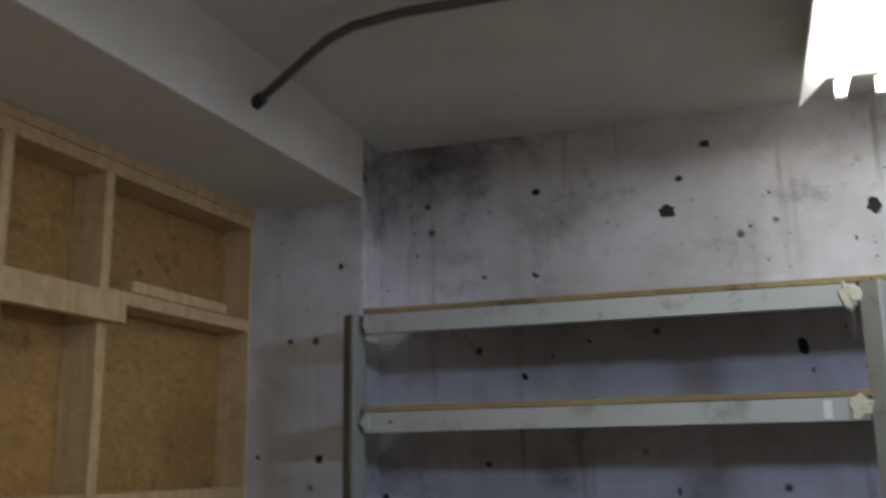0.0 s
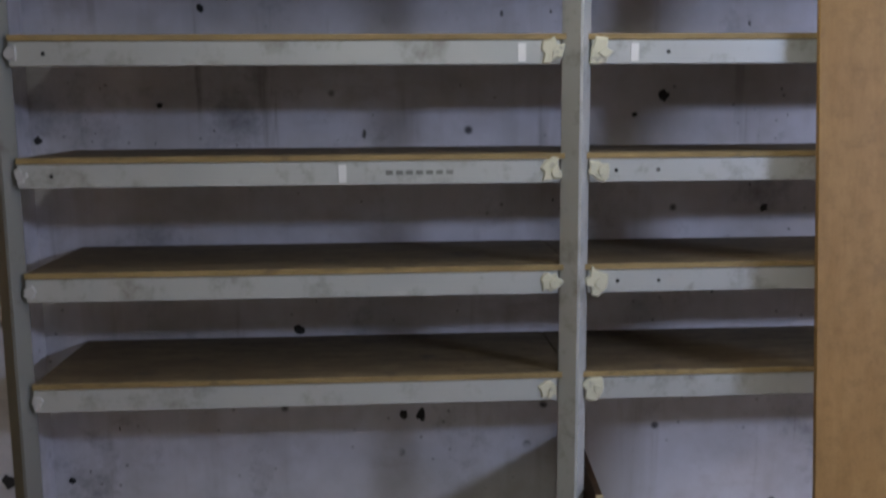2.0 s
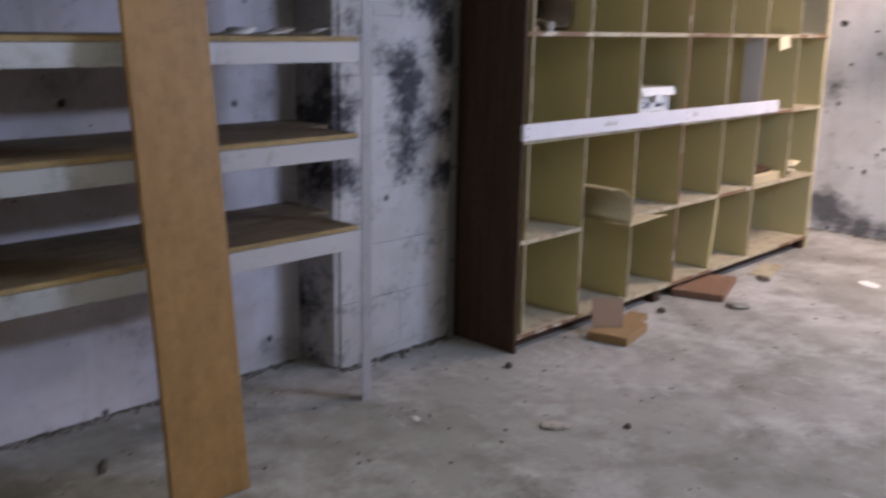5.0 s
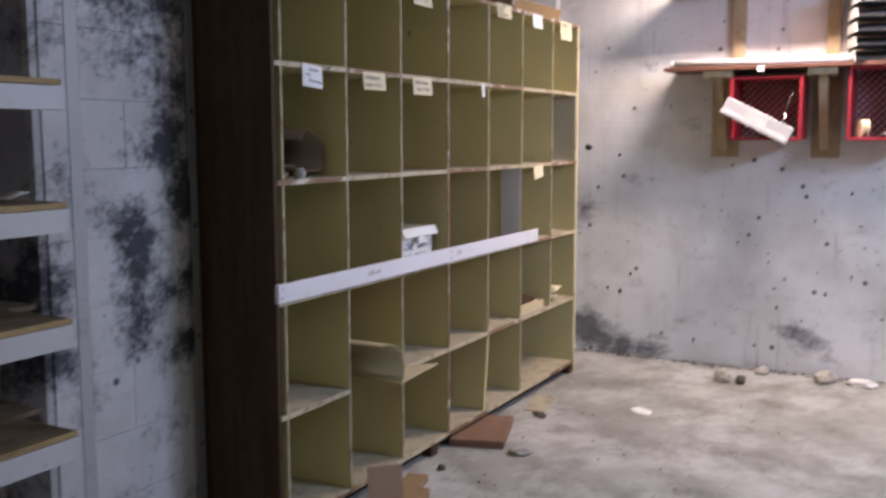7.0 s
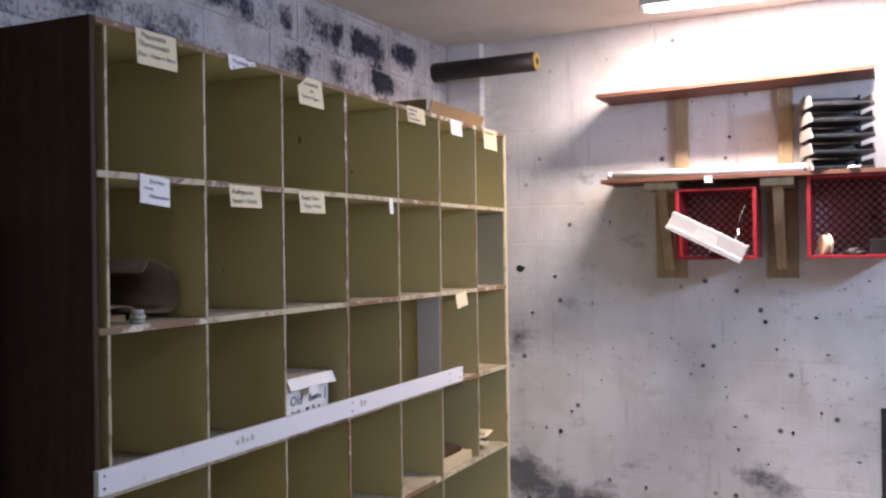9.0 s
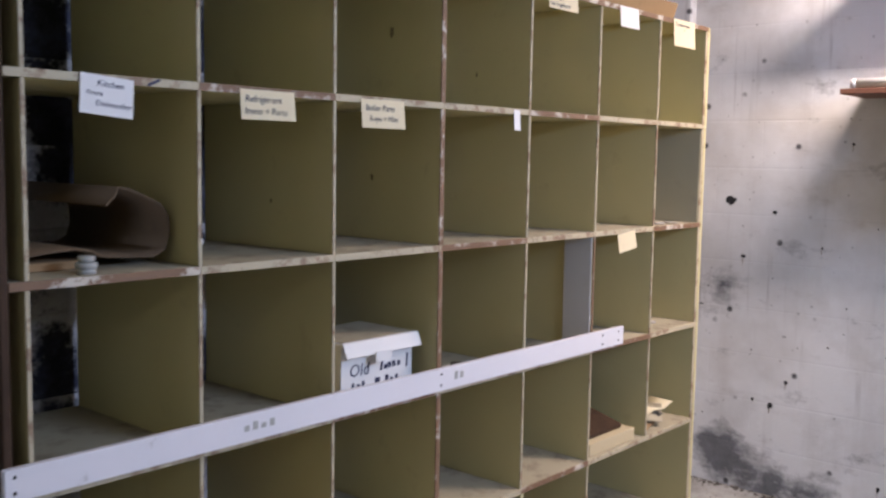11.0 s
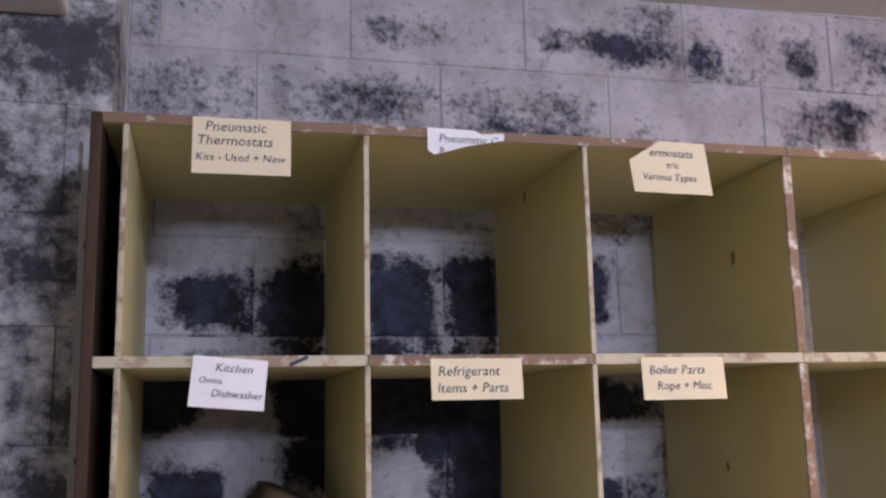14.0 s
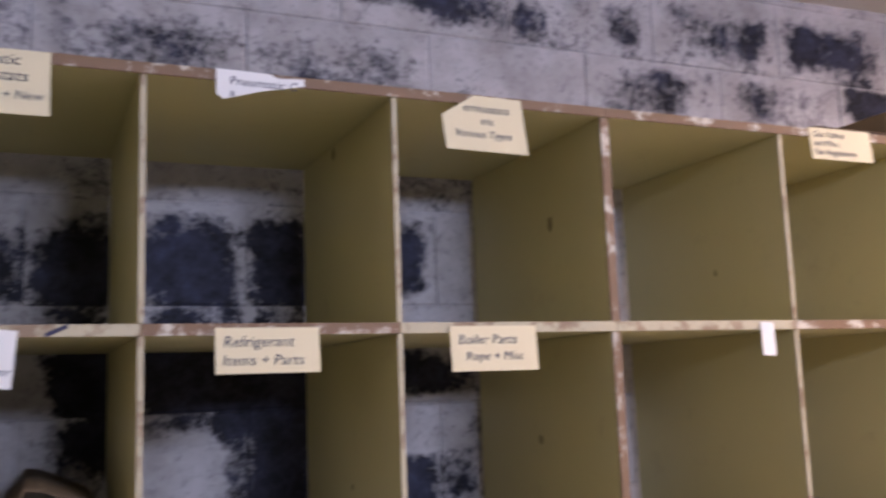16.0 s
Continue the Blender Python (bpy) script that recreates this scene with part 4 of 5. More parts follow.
# ---- labels on the cabinet ----
def label_card(x0, x1, z0, z1, lines, material, label, roll=0.0, outline=None):
    """A paper label hung on a shelf edge, with its handwriting."""
    w, h = x1 - x0, z1 - z0
    card = thing("paper_label", label, "label", "paper labels on the cabinet", pose(x0 + w / 2, -0.0035, z1, 0, roll, 0))
    bm = bmesh.new()
    o = outline or ((-0.5, 0), (-0.5, -1), (0.5, -1), (0.5, 0))
    lo = [bm.verts.new((a * w, -0.0005 + 0.006 * b, b * h)) for a, b in o]
    hi = [bm.verts.new((a * w, -0.0013 + 0.006 * b, b * h)) for a, b in o]
    n = len(o)
    for k in range(n):
        bm.faces.new((lo[k], lo[(k + 1) % n], hi[(k + 1) % n], hi[k]))
    bm.faces.new(hi)
    bm.faces.new(lo[::-1])
    part("card", bm, material, card)
    for words, a, b, size in lines:
        lettering(words, size, Matrix.Translation((a * w, -0.0020 + 0.006 * b, b * h)) @ pose(0, 0, 0, 90 + math.degrees(math.atan2(-0.006, h)), 0, 0), M_INK, card)
    return card


label_card(0.159, 0.319, 2.016, 2.113, (("Pneumatic", -0.38, -0.24, 0.024), ("Thermostats", -0.46, -0.49, 0.024), ("Kits - Used + New", -0.47, -0.77, 0.019)), M_PAPER, "cream handwritten card label on the cabinet edge")
label_card(0.555, 0.695, 2.064, 2.114, (("Pneumatic C", -0.36, -0.5, 0.021), ("R", -0.36, -0.93, 0.016)), M_PAPERW, "torn cream label with faded handwriting", 1.0,
           ((-0.5, 0), (-0.5, -0.85), (-0.42, -1.0), (0.0, -0.62), (0.5, -0.3), (0.5, -0.05), (0.2, -0.12), (0.1, -0.0)))
label_card(0.934, 1.098, 2.012, 2.112, (("ermostats", -0.26, -0.30, 0.022), ("tric", -0.06, -0.52, 0.019), ("Various Types", -0.36, -0.76, 0.019)), M_PAPER, "cream label with its upper corner torn off", 1.0,
           ((-0.12, 0), (-0.5, -0.40), (-0.46, -1.0), (0.5, -1.0), (0.44, 0)))
label_card(0.169, 0.286, 1.636, 1.716, (("Kitchen", -0.2, -0.28, 0.019), ("Ovens", -0.40, -0.52, 0.014), ("Dishwasher", -0.22, -0.78, 0.017)), M_PAPERW, "white handwritten label hanging at a slant", 5.0)
label_card(0.553, 0.713, 1.644, 1.713, (("Refrigerant", -0.43, -0.42, 0.024), ("Items + Parts", -0.44, -0.82, 0.023)), M_PAPER, "cream handwritten card label on the cabinet edge")
label_card(0.935, 1.096, 1.638, 1.713, (("Boiler Parts", -0.42, -0.40, 0.023), ("Rope + Misc", -0.34, -0.76, 0.021)), M_PAPER, "cream handwritten card label on the cabinet edge")
label_card(1.757, 1.926, 2.049, 2.117, (("Gas Valves", -0.45, -0.30, 0.02), ("and Misc.", -0.45, -0.58, 0.019), ("Gas Regulators", -0.47, -0.86, 0.019)), M_PAPER, "cream handwritten card label on the cabinet edge")
label_card(2.20, 2.33, 2.04, 2.113, (), M_PAPERW, "blank white paper label on the cabinet edge")
tl = label_card(2.60, 2.775, 2.012, 2.115, (("Transformers", -0.44, -0.26, 0.022), ("+", -0.05, -0.44, 0.018)), M_PAPER, "yellowed handwritten card label on the cabinet edge")
bm = bmesh.new()
for k in range(5):
    box(bm, -0.07 + k * 0.027, -0.049 + k * 0.027, -0.0036, -0.0030, -0.066, -0.054)
part("faint_marks", bm, M_INK, tl)
label_card(2.235, 2.36, 1.232, 1.300, (), M_PAPER, "blank crooked cream label on the shelf edge", -7)
label_card(1.59, 1.622, 1.652, 1.716, (), M_PAPERW, "narrow white paper tag on the shelf edge", 3)

# ---- things in the pigeonholes ----
fb = thing("storage_box", "small white cardboard storage box with handwriting and lid", "box")
slab("body", 0.932, 1.212, 0.062, 0.275, CZ[2] + T + 0.001, 1.050, M_PAPERW, fb, bevel=0.002)
bm = bmesh.new()
box(bm, 0.926, 1.222, 0.052, 0.285, 1.051, 1.060, 0.001)
box(bm, 0.926, 1.222, -0.002, 0.0015, -0.042, 0.0, 0.0008, pose(0, 0.050, 1.060, -24, 0, 0))
part("lid", bm, M_PAPERW, fb)
slab("lid_top", 0.934, 1.214, 0.060, 0.28, 1.0605, 1.062, M_DUSTY, fb, "grimy brown top of the lid", 0.0005)
slab("tab", 1.03, 1.09, 0.026, 0.0285, 1.0, 1.03, M_PAPERW, fb, bevel=0.0005)
lettering("Old", 0.05, pose(0.96, 0.0612, 0.962, 90, 0, 0), M_INK, fb)
for k, (x, w, z0, h) in enumerate(((1.08, 0.008, 0.965, 0.03), (1.095, 0.012, 0.967, 0.014), (1.112, 0.012, 0.967, 0.016), (1.13, 0.012, 0.968, 0.016), (1.15, 0.012, 0.968, 0.014), (1.185, 0.006, 0.96, 0.04),
                                  (0.97, 0.008, 0.925, 0.02), (0.99, 0.012, 0.925, 0.014), (1.01, 0.01, 0.925, 0.02), (1.06, 0.02, 0.925, 0.022), (1.1, 0.012, 0.925, 0.024), (1.12, 0.012, 0.925, 0.014), (1.14, 0.01, 0.925, 0.02))):
    slab("pen_stroke", x, x + w, 0.0606, 0.0616, z0, z0 + h, M_INK, fb, "", 0, Matrix.Translation((x, 0, z0)) @ pose(0, 0, 0, 0, rng.uniform(-4, 14), 0) @ Matrix.Translation((-x, 0, -z0)))

roll = thing("curled_board", "curled brown cardboard sheet lying in a pigeonhole", "cardboard")
bm = bmesh.new()
ribbon(bm, [(0.075, 1.345), (0.13, 1.352), (0.20, 1.357), (0.235, 1.352), (0.26, 1.338), (0.32, 1.333), (0.385, 1.330), (0.415, 1.345), (0.428, 1.38), (0.427, 1.42), (0.41, 1.448),
            (0.37, 1.468), (0.325, 1.487), (0.30, 1.49), (0.292, 1.47), (0.27, 1.45)], 0.09, 0.545, "y", 0.004)
part("sheet", bm, M_ROLL, roll)
slab("folded_flap", 0.09, 0.24, 0.12, 0.38, CZ[3] + T + 0.001, CZ[3] + T + 0.02, M_CARD, roll)
cap = thing("ribbed_cap", "small grey ribbed plastic cap on the shelf", "cap")
for z0, r in ((0.0, 0.019), (0.0125, 0.022), (0.0255, 0.017)):
    bm = bmesh.new()
    tube(bm, [(0, 0, z0), (0, 0, z0 + 0.012)], r, 16)
    part("ring", bm, M_GREY, cap)
cap.matrix_world = pose(0.195, 0.035, CZ[3] + T + 0.0005)
lump("rag", 0.665, 0.41, CZ[3] + T, 0.06, 0.032, 0.026, M_PAPERW, "crumpled white rag at the back of a pigeonhole", "rag")
slab("grey_strip", 2.0765, 2.0815, 0.004, 0.12, CZ[2] + T + 0.001, CZ[3] - T - 0.002, M_PRIMER, cab, "grey primed strip on a divider")
# thin sheet added to tone the last divider's face grey-olive
slab("grey_panel", CX[7] - T - 0.003, CX[7] - T - 0.0005, 0.006, 0.5, CZ[3] + T + 0.001, CZ[4] - T - 0.002, M_GREYOLIVE, cab, "thin grey-olive sheet toning a divider face")
tagged(slab("grey_offcut", 1.40, 1.60, 0.05, 0.16, CZ[2] + T + 0.001, CZ[2] + T + 0.012, M_GREY), "small grey offcut lying on a shelf", "offcut")
lump("dark_lump", 1.47, 0.10, CZ[2] + T + 0.0125, 0.03, 0.02, 0.012, M_DIRT, "small dark lump on a shelf", "debris")

for x, y, z, r in ((CX[3] - T, 0.20, 1.93, 0.016), (CX[2] - 0.0046, 0.33, 2.078, 0.014), (CX[3] - T, 0.28, 1.50, 0.010), (CX[4] - 0.0046, 0.22, 1.84, 0.008), (CX[2] - 0.0046, 0.25, 1.44, 0.008)):
    bm = bmesh.new()
    flake(bm, (x - 0.0002, y, z), (0, 0, 1), (0, 1, 0), r, 0.0006, 11, 0.3, 0.6)
    part("smudge", bm, M_SMUDGE, cab)
bm = bmesh.new()
box(bm, -0.016, 0.016, -0.0012, 0.0, -0.003, 0.003, 0.0008, pose(0.335, -0.0012, CZ[4], 0, -24, 0))
part("pen_mark", bm, M_INK, cab)

binder = thing("brown_case", "dark brown tilted case with a pale wood block in front", "case")
bm = bmesh.new()
box(bm, 2.105, 2.40, 0.0, 0.30, 0.0, 0.022, 0.004, pose(0, 0.05, CZ[1] + T + 0.046, 15, 0, 0))
part("case", bm, M_CABSIDE, binder)
slab("wood_block", 2.12, 2.44, 0.012, 0.085, CZ[1] + T + 0.001, CZ[1] + T + 0.05, M_SAGEDGE, binder, "pale rough wood block")
slab("rest_block", 2.16, 2.38, 0.27, 0.33, CZ[1] + T + 0.001, CZ[1] + T + 0.098, M_CRATEWOOD, binder)
pile = thing("paper_pile", "small pile of crumpled papers on a shelf", "paper")
for k, (x, y, rz, mm) in enumerate(((2.62, 0.10, 12, M_CARD), (2.66, 0.13, -20, M_BLACK), (2.72, 0.11, 30, M_DUSTY), (2.78, 0.14, -8, M_PAPER))):
    bm = bmesh.new()
    ribbon(bm, [(-0.09, 0.0), (-0.03, 0.012), (0.03, 0.006), (0.09, 0.03)], -0.06, 0.06, "y", 0.002)
    pp = part("sheet", bm, mm, pile)
    pp.matrix_world = pose(x, y, CZ[1] + T + 0.001 + 0.011 * k, 0, 0, rz)
for x, y, j in ((2.66, 0.06, 3), (2.74, 0.05, 3), (2.64, 0.09, 2), (2.75, 0.12, 2)):
    lump("paint_flake", x, y, CZ[j] + T, 0.03, 0.015, 0.006, M_RUBBLE, "pale chip of debris on a shelf", "debris", "chips on the shelves")

sag = thing("sagging_panel", "bent tan hardboard panel sagging out of the cabinet", "panel")
bm = bmesh.new()
ribbon(bm, [(0.462, 0.655), (0.53, 0.652), (0.58, 0.635), (0.62, 0.60), (0.64, 0.55), (0.635, 0.50), (0.62, 0.482)], -0.13, 0.45, "y", 0.004)
part("bent_sheet", bm, M_SAG, sag)
bm = bmesh.new()
pts = [(0.615, -0.13), (0.98, -0.10), (0.88, -0.012), (0.615, -0.012)]
prism(bm, pts, 0.476, 0.481)
part("flap", bm, M_SAGEDGE, sag, "pale split edge of the panel")

# ---- on top of the cabinet ----
tray = thing("cardboard_tray", "shallow brown cardboard tray on top of the cabinet", "tray")
ZT_ = CZ[5] + T + 0.001
slab("base", 2.04, 2.66, 0.03, 0.36, ZT_, ZT_ + 0.004, M_CARD, tray)
bm = bmesh.new()
box(bm, 0, 0.62, -0.002, 0.002, 0, 0.062, 0.0008, pose(2.04, 0.032, ZT_ + 0.0045, 18, 0, 0))
part("front_flap", bm, M_CARD, tray)
slab("end_flap", 2.04, 2.044, 0.04, 0.35, ZT_ + 0.005, ZT_ + 0.07, M_CARD, tray)
tagged(slab("thin_board", 1.80, 2.03, 0.02, 0.40, ZT_, ZT_ + 0.014, M_CABSIDE, bevel=0.002), "thin dark board lying on top of the cabinet", "board")

# ---- bracket shelves on the east wall ----
XW = X_RIGHT - 0.001
XF = 3.2
upper = thing("wall_shelf", "red-brown board shelf on timber uprights", "shelf", "wall shelves")
slab("board", XF, XW, -1.80, -0.42, 2.312, 2.334, M_SHELFRED, upper, m=Matrix.Translation((0, -0.42, 2.312)) @ pose(0, 0, 0, -1.5, 0, 0) @ Matrix.Translation((0, 0.42, -2.312)))
for y in (-0.86, -1.40):
    slab("upright", XW - 0.035, XW - 0.0005, y, y + 0.075, 1.872, 2.3115 + 0.026 * (-0.5 - y), M_BRACKET, upper)
lower = thing("wall_shelf", "red-brown board shelf on plywood triangle brackets", "shelf", "wall shelves")
slab("board", XF, XW, -1.90, -0.44, 1.848, 1.870, M_SHELFRED, lower)
for y0, y1 in ((-0.84, -0.67), (-1.42, -1.26)):
    br = slab("bracket_plate", XW - 0.018, XW - 0.0005, y0, y1, 1.33, 1.79, M_BRACKET, lower, "pale timber wall plate")
    slab("arm", XF + 0.02, XW - 0.02, y0, y1, 1.806, 1.847, M_BRACKET, lower)
    bm = bmesh.new()
    box(bm, -0.02, 0.02, -0.026, 0.026, 0.0, 0.47, 0.002, pose(XW - 0.045, 0.5 * (y0 + y1), 1.385, 0, -24, 0))
    part("brace", bm, M_BRACKET, lower)
slab("price_tag", XF - 0.002, XF - 0.0005, -1.03, -0.99, 1.832, 1.87, M_TAPE, lower, "small white tag")


def milk_crate(y0, y1, z0, z1, x0, x1):
    c = thing("milk_crate", "red plastic lattice crate hung open side out under the shelf", "crate", "red crates under the shelf")
    t = 0.012
    slab("side", x0, x1, y0, y0 + t, z0, z1, M_RED, c)
    slab("side", x0, x1, y1 - t, y1, z0, z1, M_RED, c)
    slab("top", x0, x1, y0 + t, y1 - t, z1 - t, z1, M_RED, c)
    slab("bottom", x0, x1, y0 + t, y1 - t, z0, z0 + t, M_RED, c)
    for a, b, cc, d in ((y0 - 0.005, y0 + 0.013, z0 - 0.005, z1), (y1 - 0.013, y1 + 0.005, z0 - 0.005, z1), (y0 + 0.0135, y1 - 0.0135, z0 - 0.005, z0 + 0.012), (y0 + 0.0135, y1 - 0.0135, z1 - 0.012, z1)):
        slab("rim", x0 - 0.016, x0 - 0.0005, a, b, cc, d, M_RED, c)
    bm = bmesh.new()
    w, h = y1 - y0 - 2 * t, z1 - z0 - 2 * t
    step = 0.042
    k = -int(h / step) - 1
    while k * step < w:
        for sgn in (1, -1):
            a0 = max(0.0, k * step)
            a1 = min(w, k * step + h)
            if a1 - a0 > 0.02:
                s0, s1 = a0 - k * step, a1 - k * step
                pa = (x1 - 0.006, y0 + t + a0, z0 + t + (s0 if sgn > 0 else h - s0))
                pb = (x1 - 0.006, y0 + t + a1, z0 + t + (s1 if sgn > 0 else h - s1))
                tube(bm, [pa, pb], 0.0045, 5)
        k += 1
    part("lattice", bm, M_RED, c)
    return c


milk_crate(-1.235, -0.84, 1.44, 1.804, 3.235, XW - 0.02)
milk_crate(-1.865, -1.485, 1.44, 1.846, 3.235, XW - 0.02)
fx = thing("metal_fixture", "bright sheet-metal lamp fitting dangling from the crate", "fitting")
bm = bmesh.new()
box(bm, -0.028, 0.0, -0.21, 0.21, -0.045, 0.045, 0.006)
part("housing", bm, M_SILVER, fx)
slab("lip", -0.04, -0.0285, -0.21, 0.21, -0.055, -0.03, M_SILVER, fx)
slab("label_plate", -0.03, -0.0285, -0.06, 0.06, -0.02, 0.03, M_PAPERW, fx)
bm = bmesh.new()
tube(bm, [(-0.015, -0.13, 0.046), (-0.015, -0.135, 0.08), (-0.012, -0.12, 0.10)], 0.006, 8)
part("hook", bm, M_SILVER, fx)
bm = bmesh.new()
tube(bm, [(-0.012, -0.12, 0.10), (0.02, -0.1, 0.16), (0.05, -0.09, 0.25)], 0.003, 6)
part("wire", bm, M_BLACK, fx)
fx.matrix_world = pose(3.205, -1.0, 1.555, 27, 0, 0)
disc = thing("cream_reel", "cream plastic reel standing in the crate", "reel")
for x0, r in ((0.0, 0.05), (0.014, 0.042), (0.028, 0.05)):
    bm = bmesh.new()
    tube(bm, [(0, x0, 0), (0, x0 + 0.0135, 0)], r, 20)
    part("flange", bm, M_PAPER, disc)
disc.matrix_world = pose(3.29, -1.58, 1.502 + 0.001, 0, 0, 25)
tagged(slab("black_box", 3.26, 3.33, -1.84, -1.76, 1.4525, 1.53, M_BLACK, bevel=0.004), "small black plastic box in the crate", "box")
lump("crate_scraps", 3.30, -1.69, 1.4525, 0.05, 0.06, 0.02, M_BLACK, "dark scraps in the bottom of the crate", "scraps")
lump("crate_scraps", 3.30, -1.02, 1.4525, 0.04, 0.1, 0.02, M_DIRT, "dark scraps in the bottom of the crate", "scraps")

ft = thing("spare_tube", "spare white fluorescent tube lying on the wall shelf", "tube")
bm = bmesh.new()
tube(bm, [(3.222, -0.50, 1.8905), (3.222, -1.47, 1.8905)], 0.019, 14)
part("glass", bm, M_TAPE, ft)
for a, b in ((-0.4985, -0.478), (-1.49, -1.4715)):
    bm = bmesh.new()
    tube(bm, [(3.222, a, 1.8905), (3.222, b, 1.8905)], 0.0195, 14)
    part("end_cap", bm, M_SILVER, ft)
lt = thing("letter_trays", "stack of black letter trays with pale sides", "letter tray")
for k in range(5):
    z = 0.079 * k
    slab("tray_base", -0.125, 0.125, -0.145, 0.145, z, z + 0.006, M_BLACK, lt)
    slab("tray_back", 0.119, 0.125, -0.145, 0.145, z + 0.0065, z + 0.070, M_BLACK, lt)
    slab("tray_lip", -0.127, -0.121, -0.145, 0.145, z + 0.0065, z + 0.016, M_BLACK, lt)
    for y0 in (-0.152, 0.1455):
        bm = bmesh.new()
        box(bm, -0.125, 0.125, y0, y0 + 0.0065, z, z + 0.056, 0.0015)
        for v_ in bm.verts:
            if v_.co.x < -0.05 and v_.co.z > z + 0.03:
                v_.co.x += 0.045
        part("tray_side", bm, M_TRAYW, lt)
    for y0 in (-0.140, 0.130):
        slab("riser", 0.085, 0.105, y0, y0 + 0.010, z + 0.0065, z + 0.0785, M_BLACK, lt)
lt.matrix_world = pose(3.345, -1.62, 1.8712, 0, 0, 17)
can = thing("silver_tin", "small shiny silver tin lid on the shelf", "tin")
bm = bmesh.new()
tube(bm, [(3.215, -1.70, 1.871), (3.215, -1.70, 1.885)], 0.03, 18)
part("lid", bm, M_SILVER, can)

# timber and conduit at the edge of the east wall
ch = thing("timber_chase", "rust-stained broken timber chase on the wall", "chase")
for k in range(9):
    z0 = 1.88 + k * 0.087
    slab("timber", X_RIGHT - 0.05, XW - 0.0005, -2.12, -1.955 + 0.02 * math.sin(k * 2.3), z0, z0 + 0.0868, M_RUST, ch, "", 0.004)
slab("split_end", X_RIGHT - 0.06, XW, -2.1, -1.915, 1.84, 1.8795, M_RUST, ch)
bm = bmesh.new()
tube(bm, [(3.495, -1.985, 1.838), (3.495, -1.99, 1.40), (3.495, -2.0, 1.06)], 0.014, 10)
part("conduit", bm, M_PIPED, ch)
slab("junction_box", X_RIGHT - 0.05, XW - 0.0005, -2.16, -2.02, 1.38, 1.50, M_TRAYW, ch)

# holes and marks on the east wall
we_spots = ((0.143, 1.384, 0.028), (-0.072, 1.337, 0.013), (-0.295, 1.188, 0.009), (-1.245, 1.093, 0.015), (-1.377, 0.507, 0.016), (-1.042, 0.682, 0.01), (-0.162, 0.551, 0.012),
            (-0.006, 0.447, 0.013), (-0.092, 0.43, 0.02), (-0.591, 0.143, 0.018), (-1.098, 0.399, 0.013), (-1.302, 0.95, 0.01), (-1.073, 2.097, 0.011), (-0.724, 2.164, 0.008),
            (-0.406, 1.652, 0.008), (0.071, 1.124, 0.012), (-1.5, 1.12, 0.012), (-1.52, 0.62, 0.013), (-0.85, 0.8, 0.008), (-1.25, 0.33, 0.01))

# ---- loose boards and rubbish on the floor ----
bent = thing("bent_cardboard", "folded reddish-brown cardboard piece on the floor", "cardboard", m=pose(0.53, -0.165, 0.001, 0, 0, 12))
slab("flat_leaf", -0.13, 0.13, -0.09, 0.09, 0.0, 0.04, M_CARD, bent, bevel=0.004)
bm = bmesh.new()
box(bm, -0.07, 0.07, -0.004, 0.004, 0, 0.13, 0.001, pose(-0.03, 0.04, 0.04, -14, 0, -58))
part("raised_leaf", bm, M_LEAF, bent)
slab("side_leaf", 0.132, 0.30, -0.03, 0.06, 0.0, 0.030, M_CARD, bent, bevel=0.003)
tagged(slab("flat_board", -0.21, 0.21, -0.13, 0.13, 0.0, 0.035, M_CARDP, bevel=0.003), "reddish-brown board lying flat on the floor", "board").matrix_world = pose(1.52, -0.05, 0.001, 0, 0, 18)
tagged(slab("flat_cardboard", -0.16, 0.16, -0.06, 0.06, 0.0, 0.006, M_DUSTY, bevel=0.001), "flat piece of dusty cardboard on the floor", "cardboard").matrix_world = pose(2.15, -0.10, 0.001, 0, 0, 10)
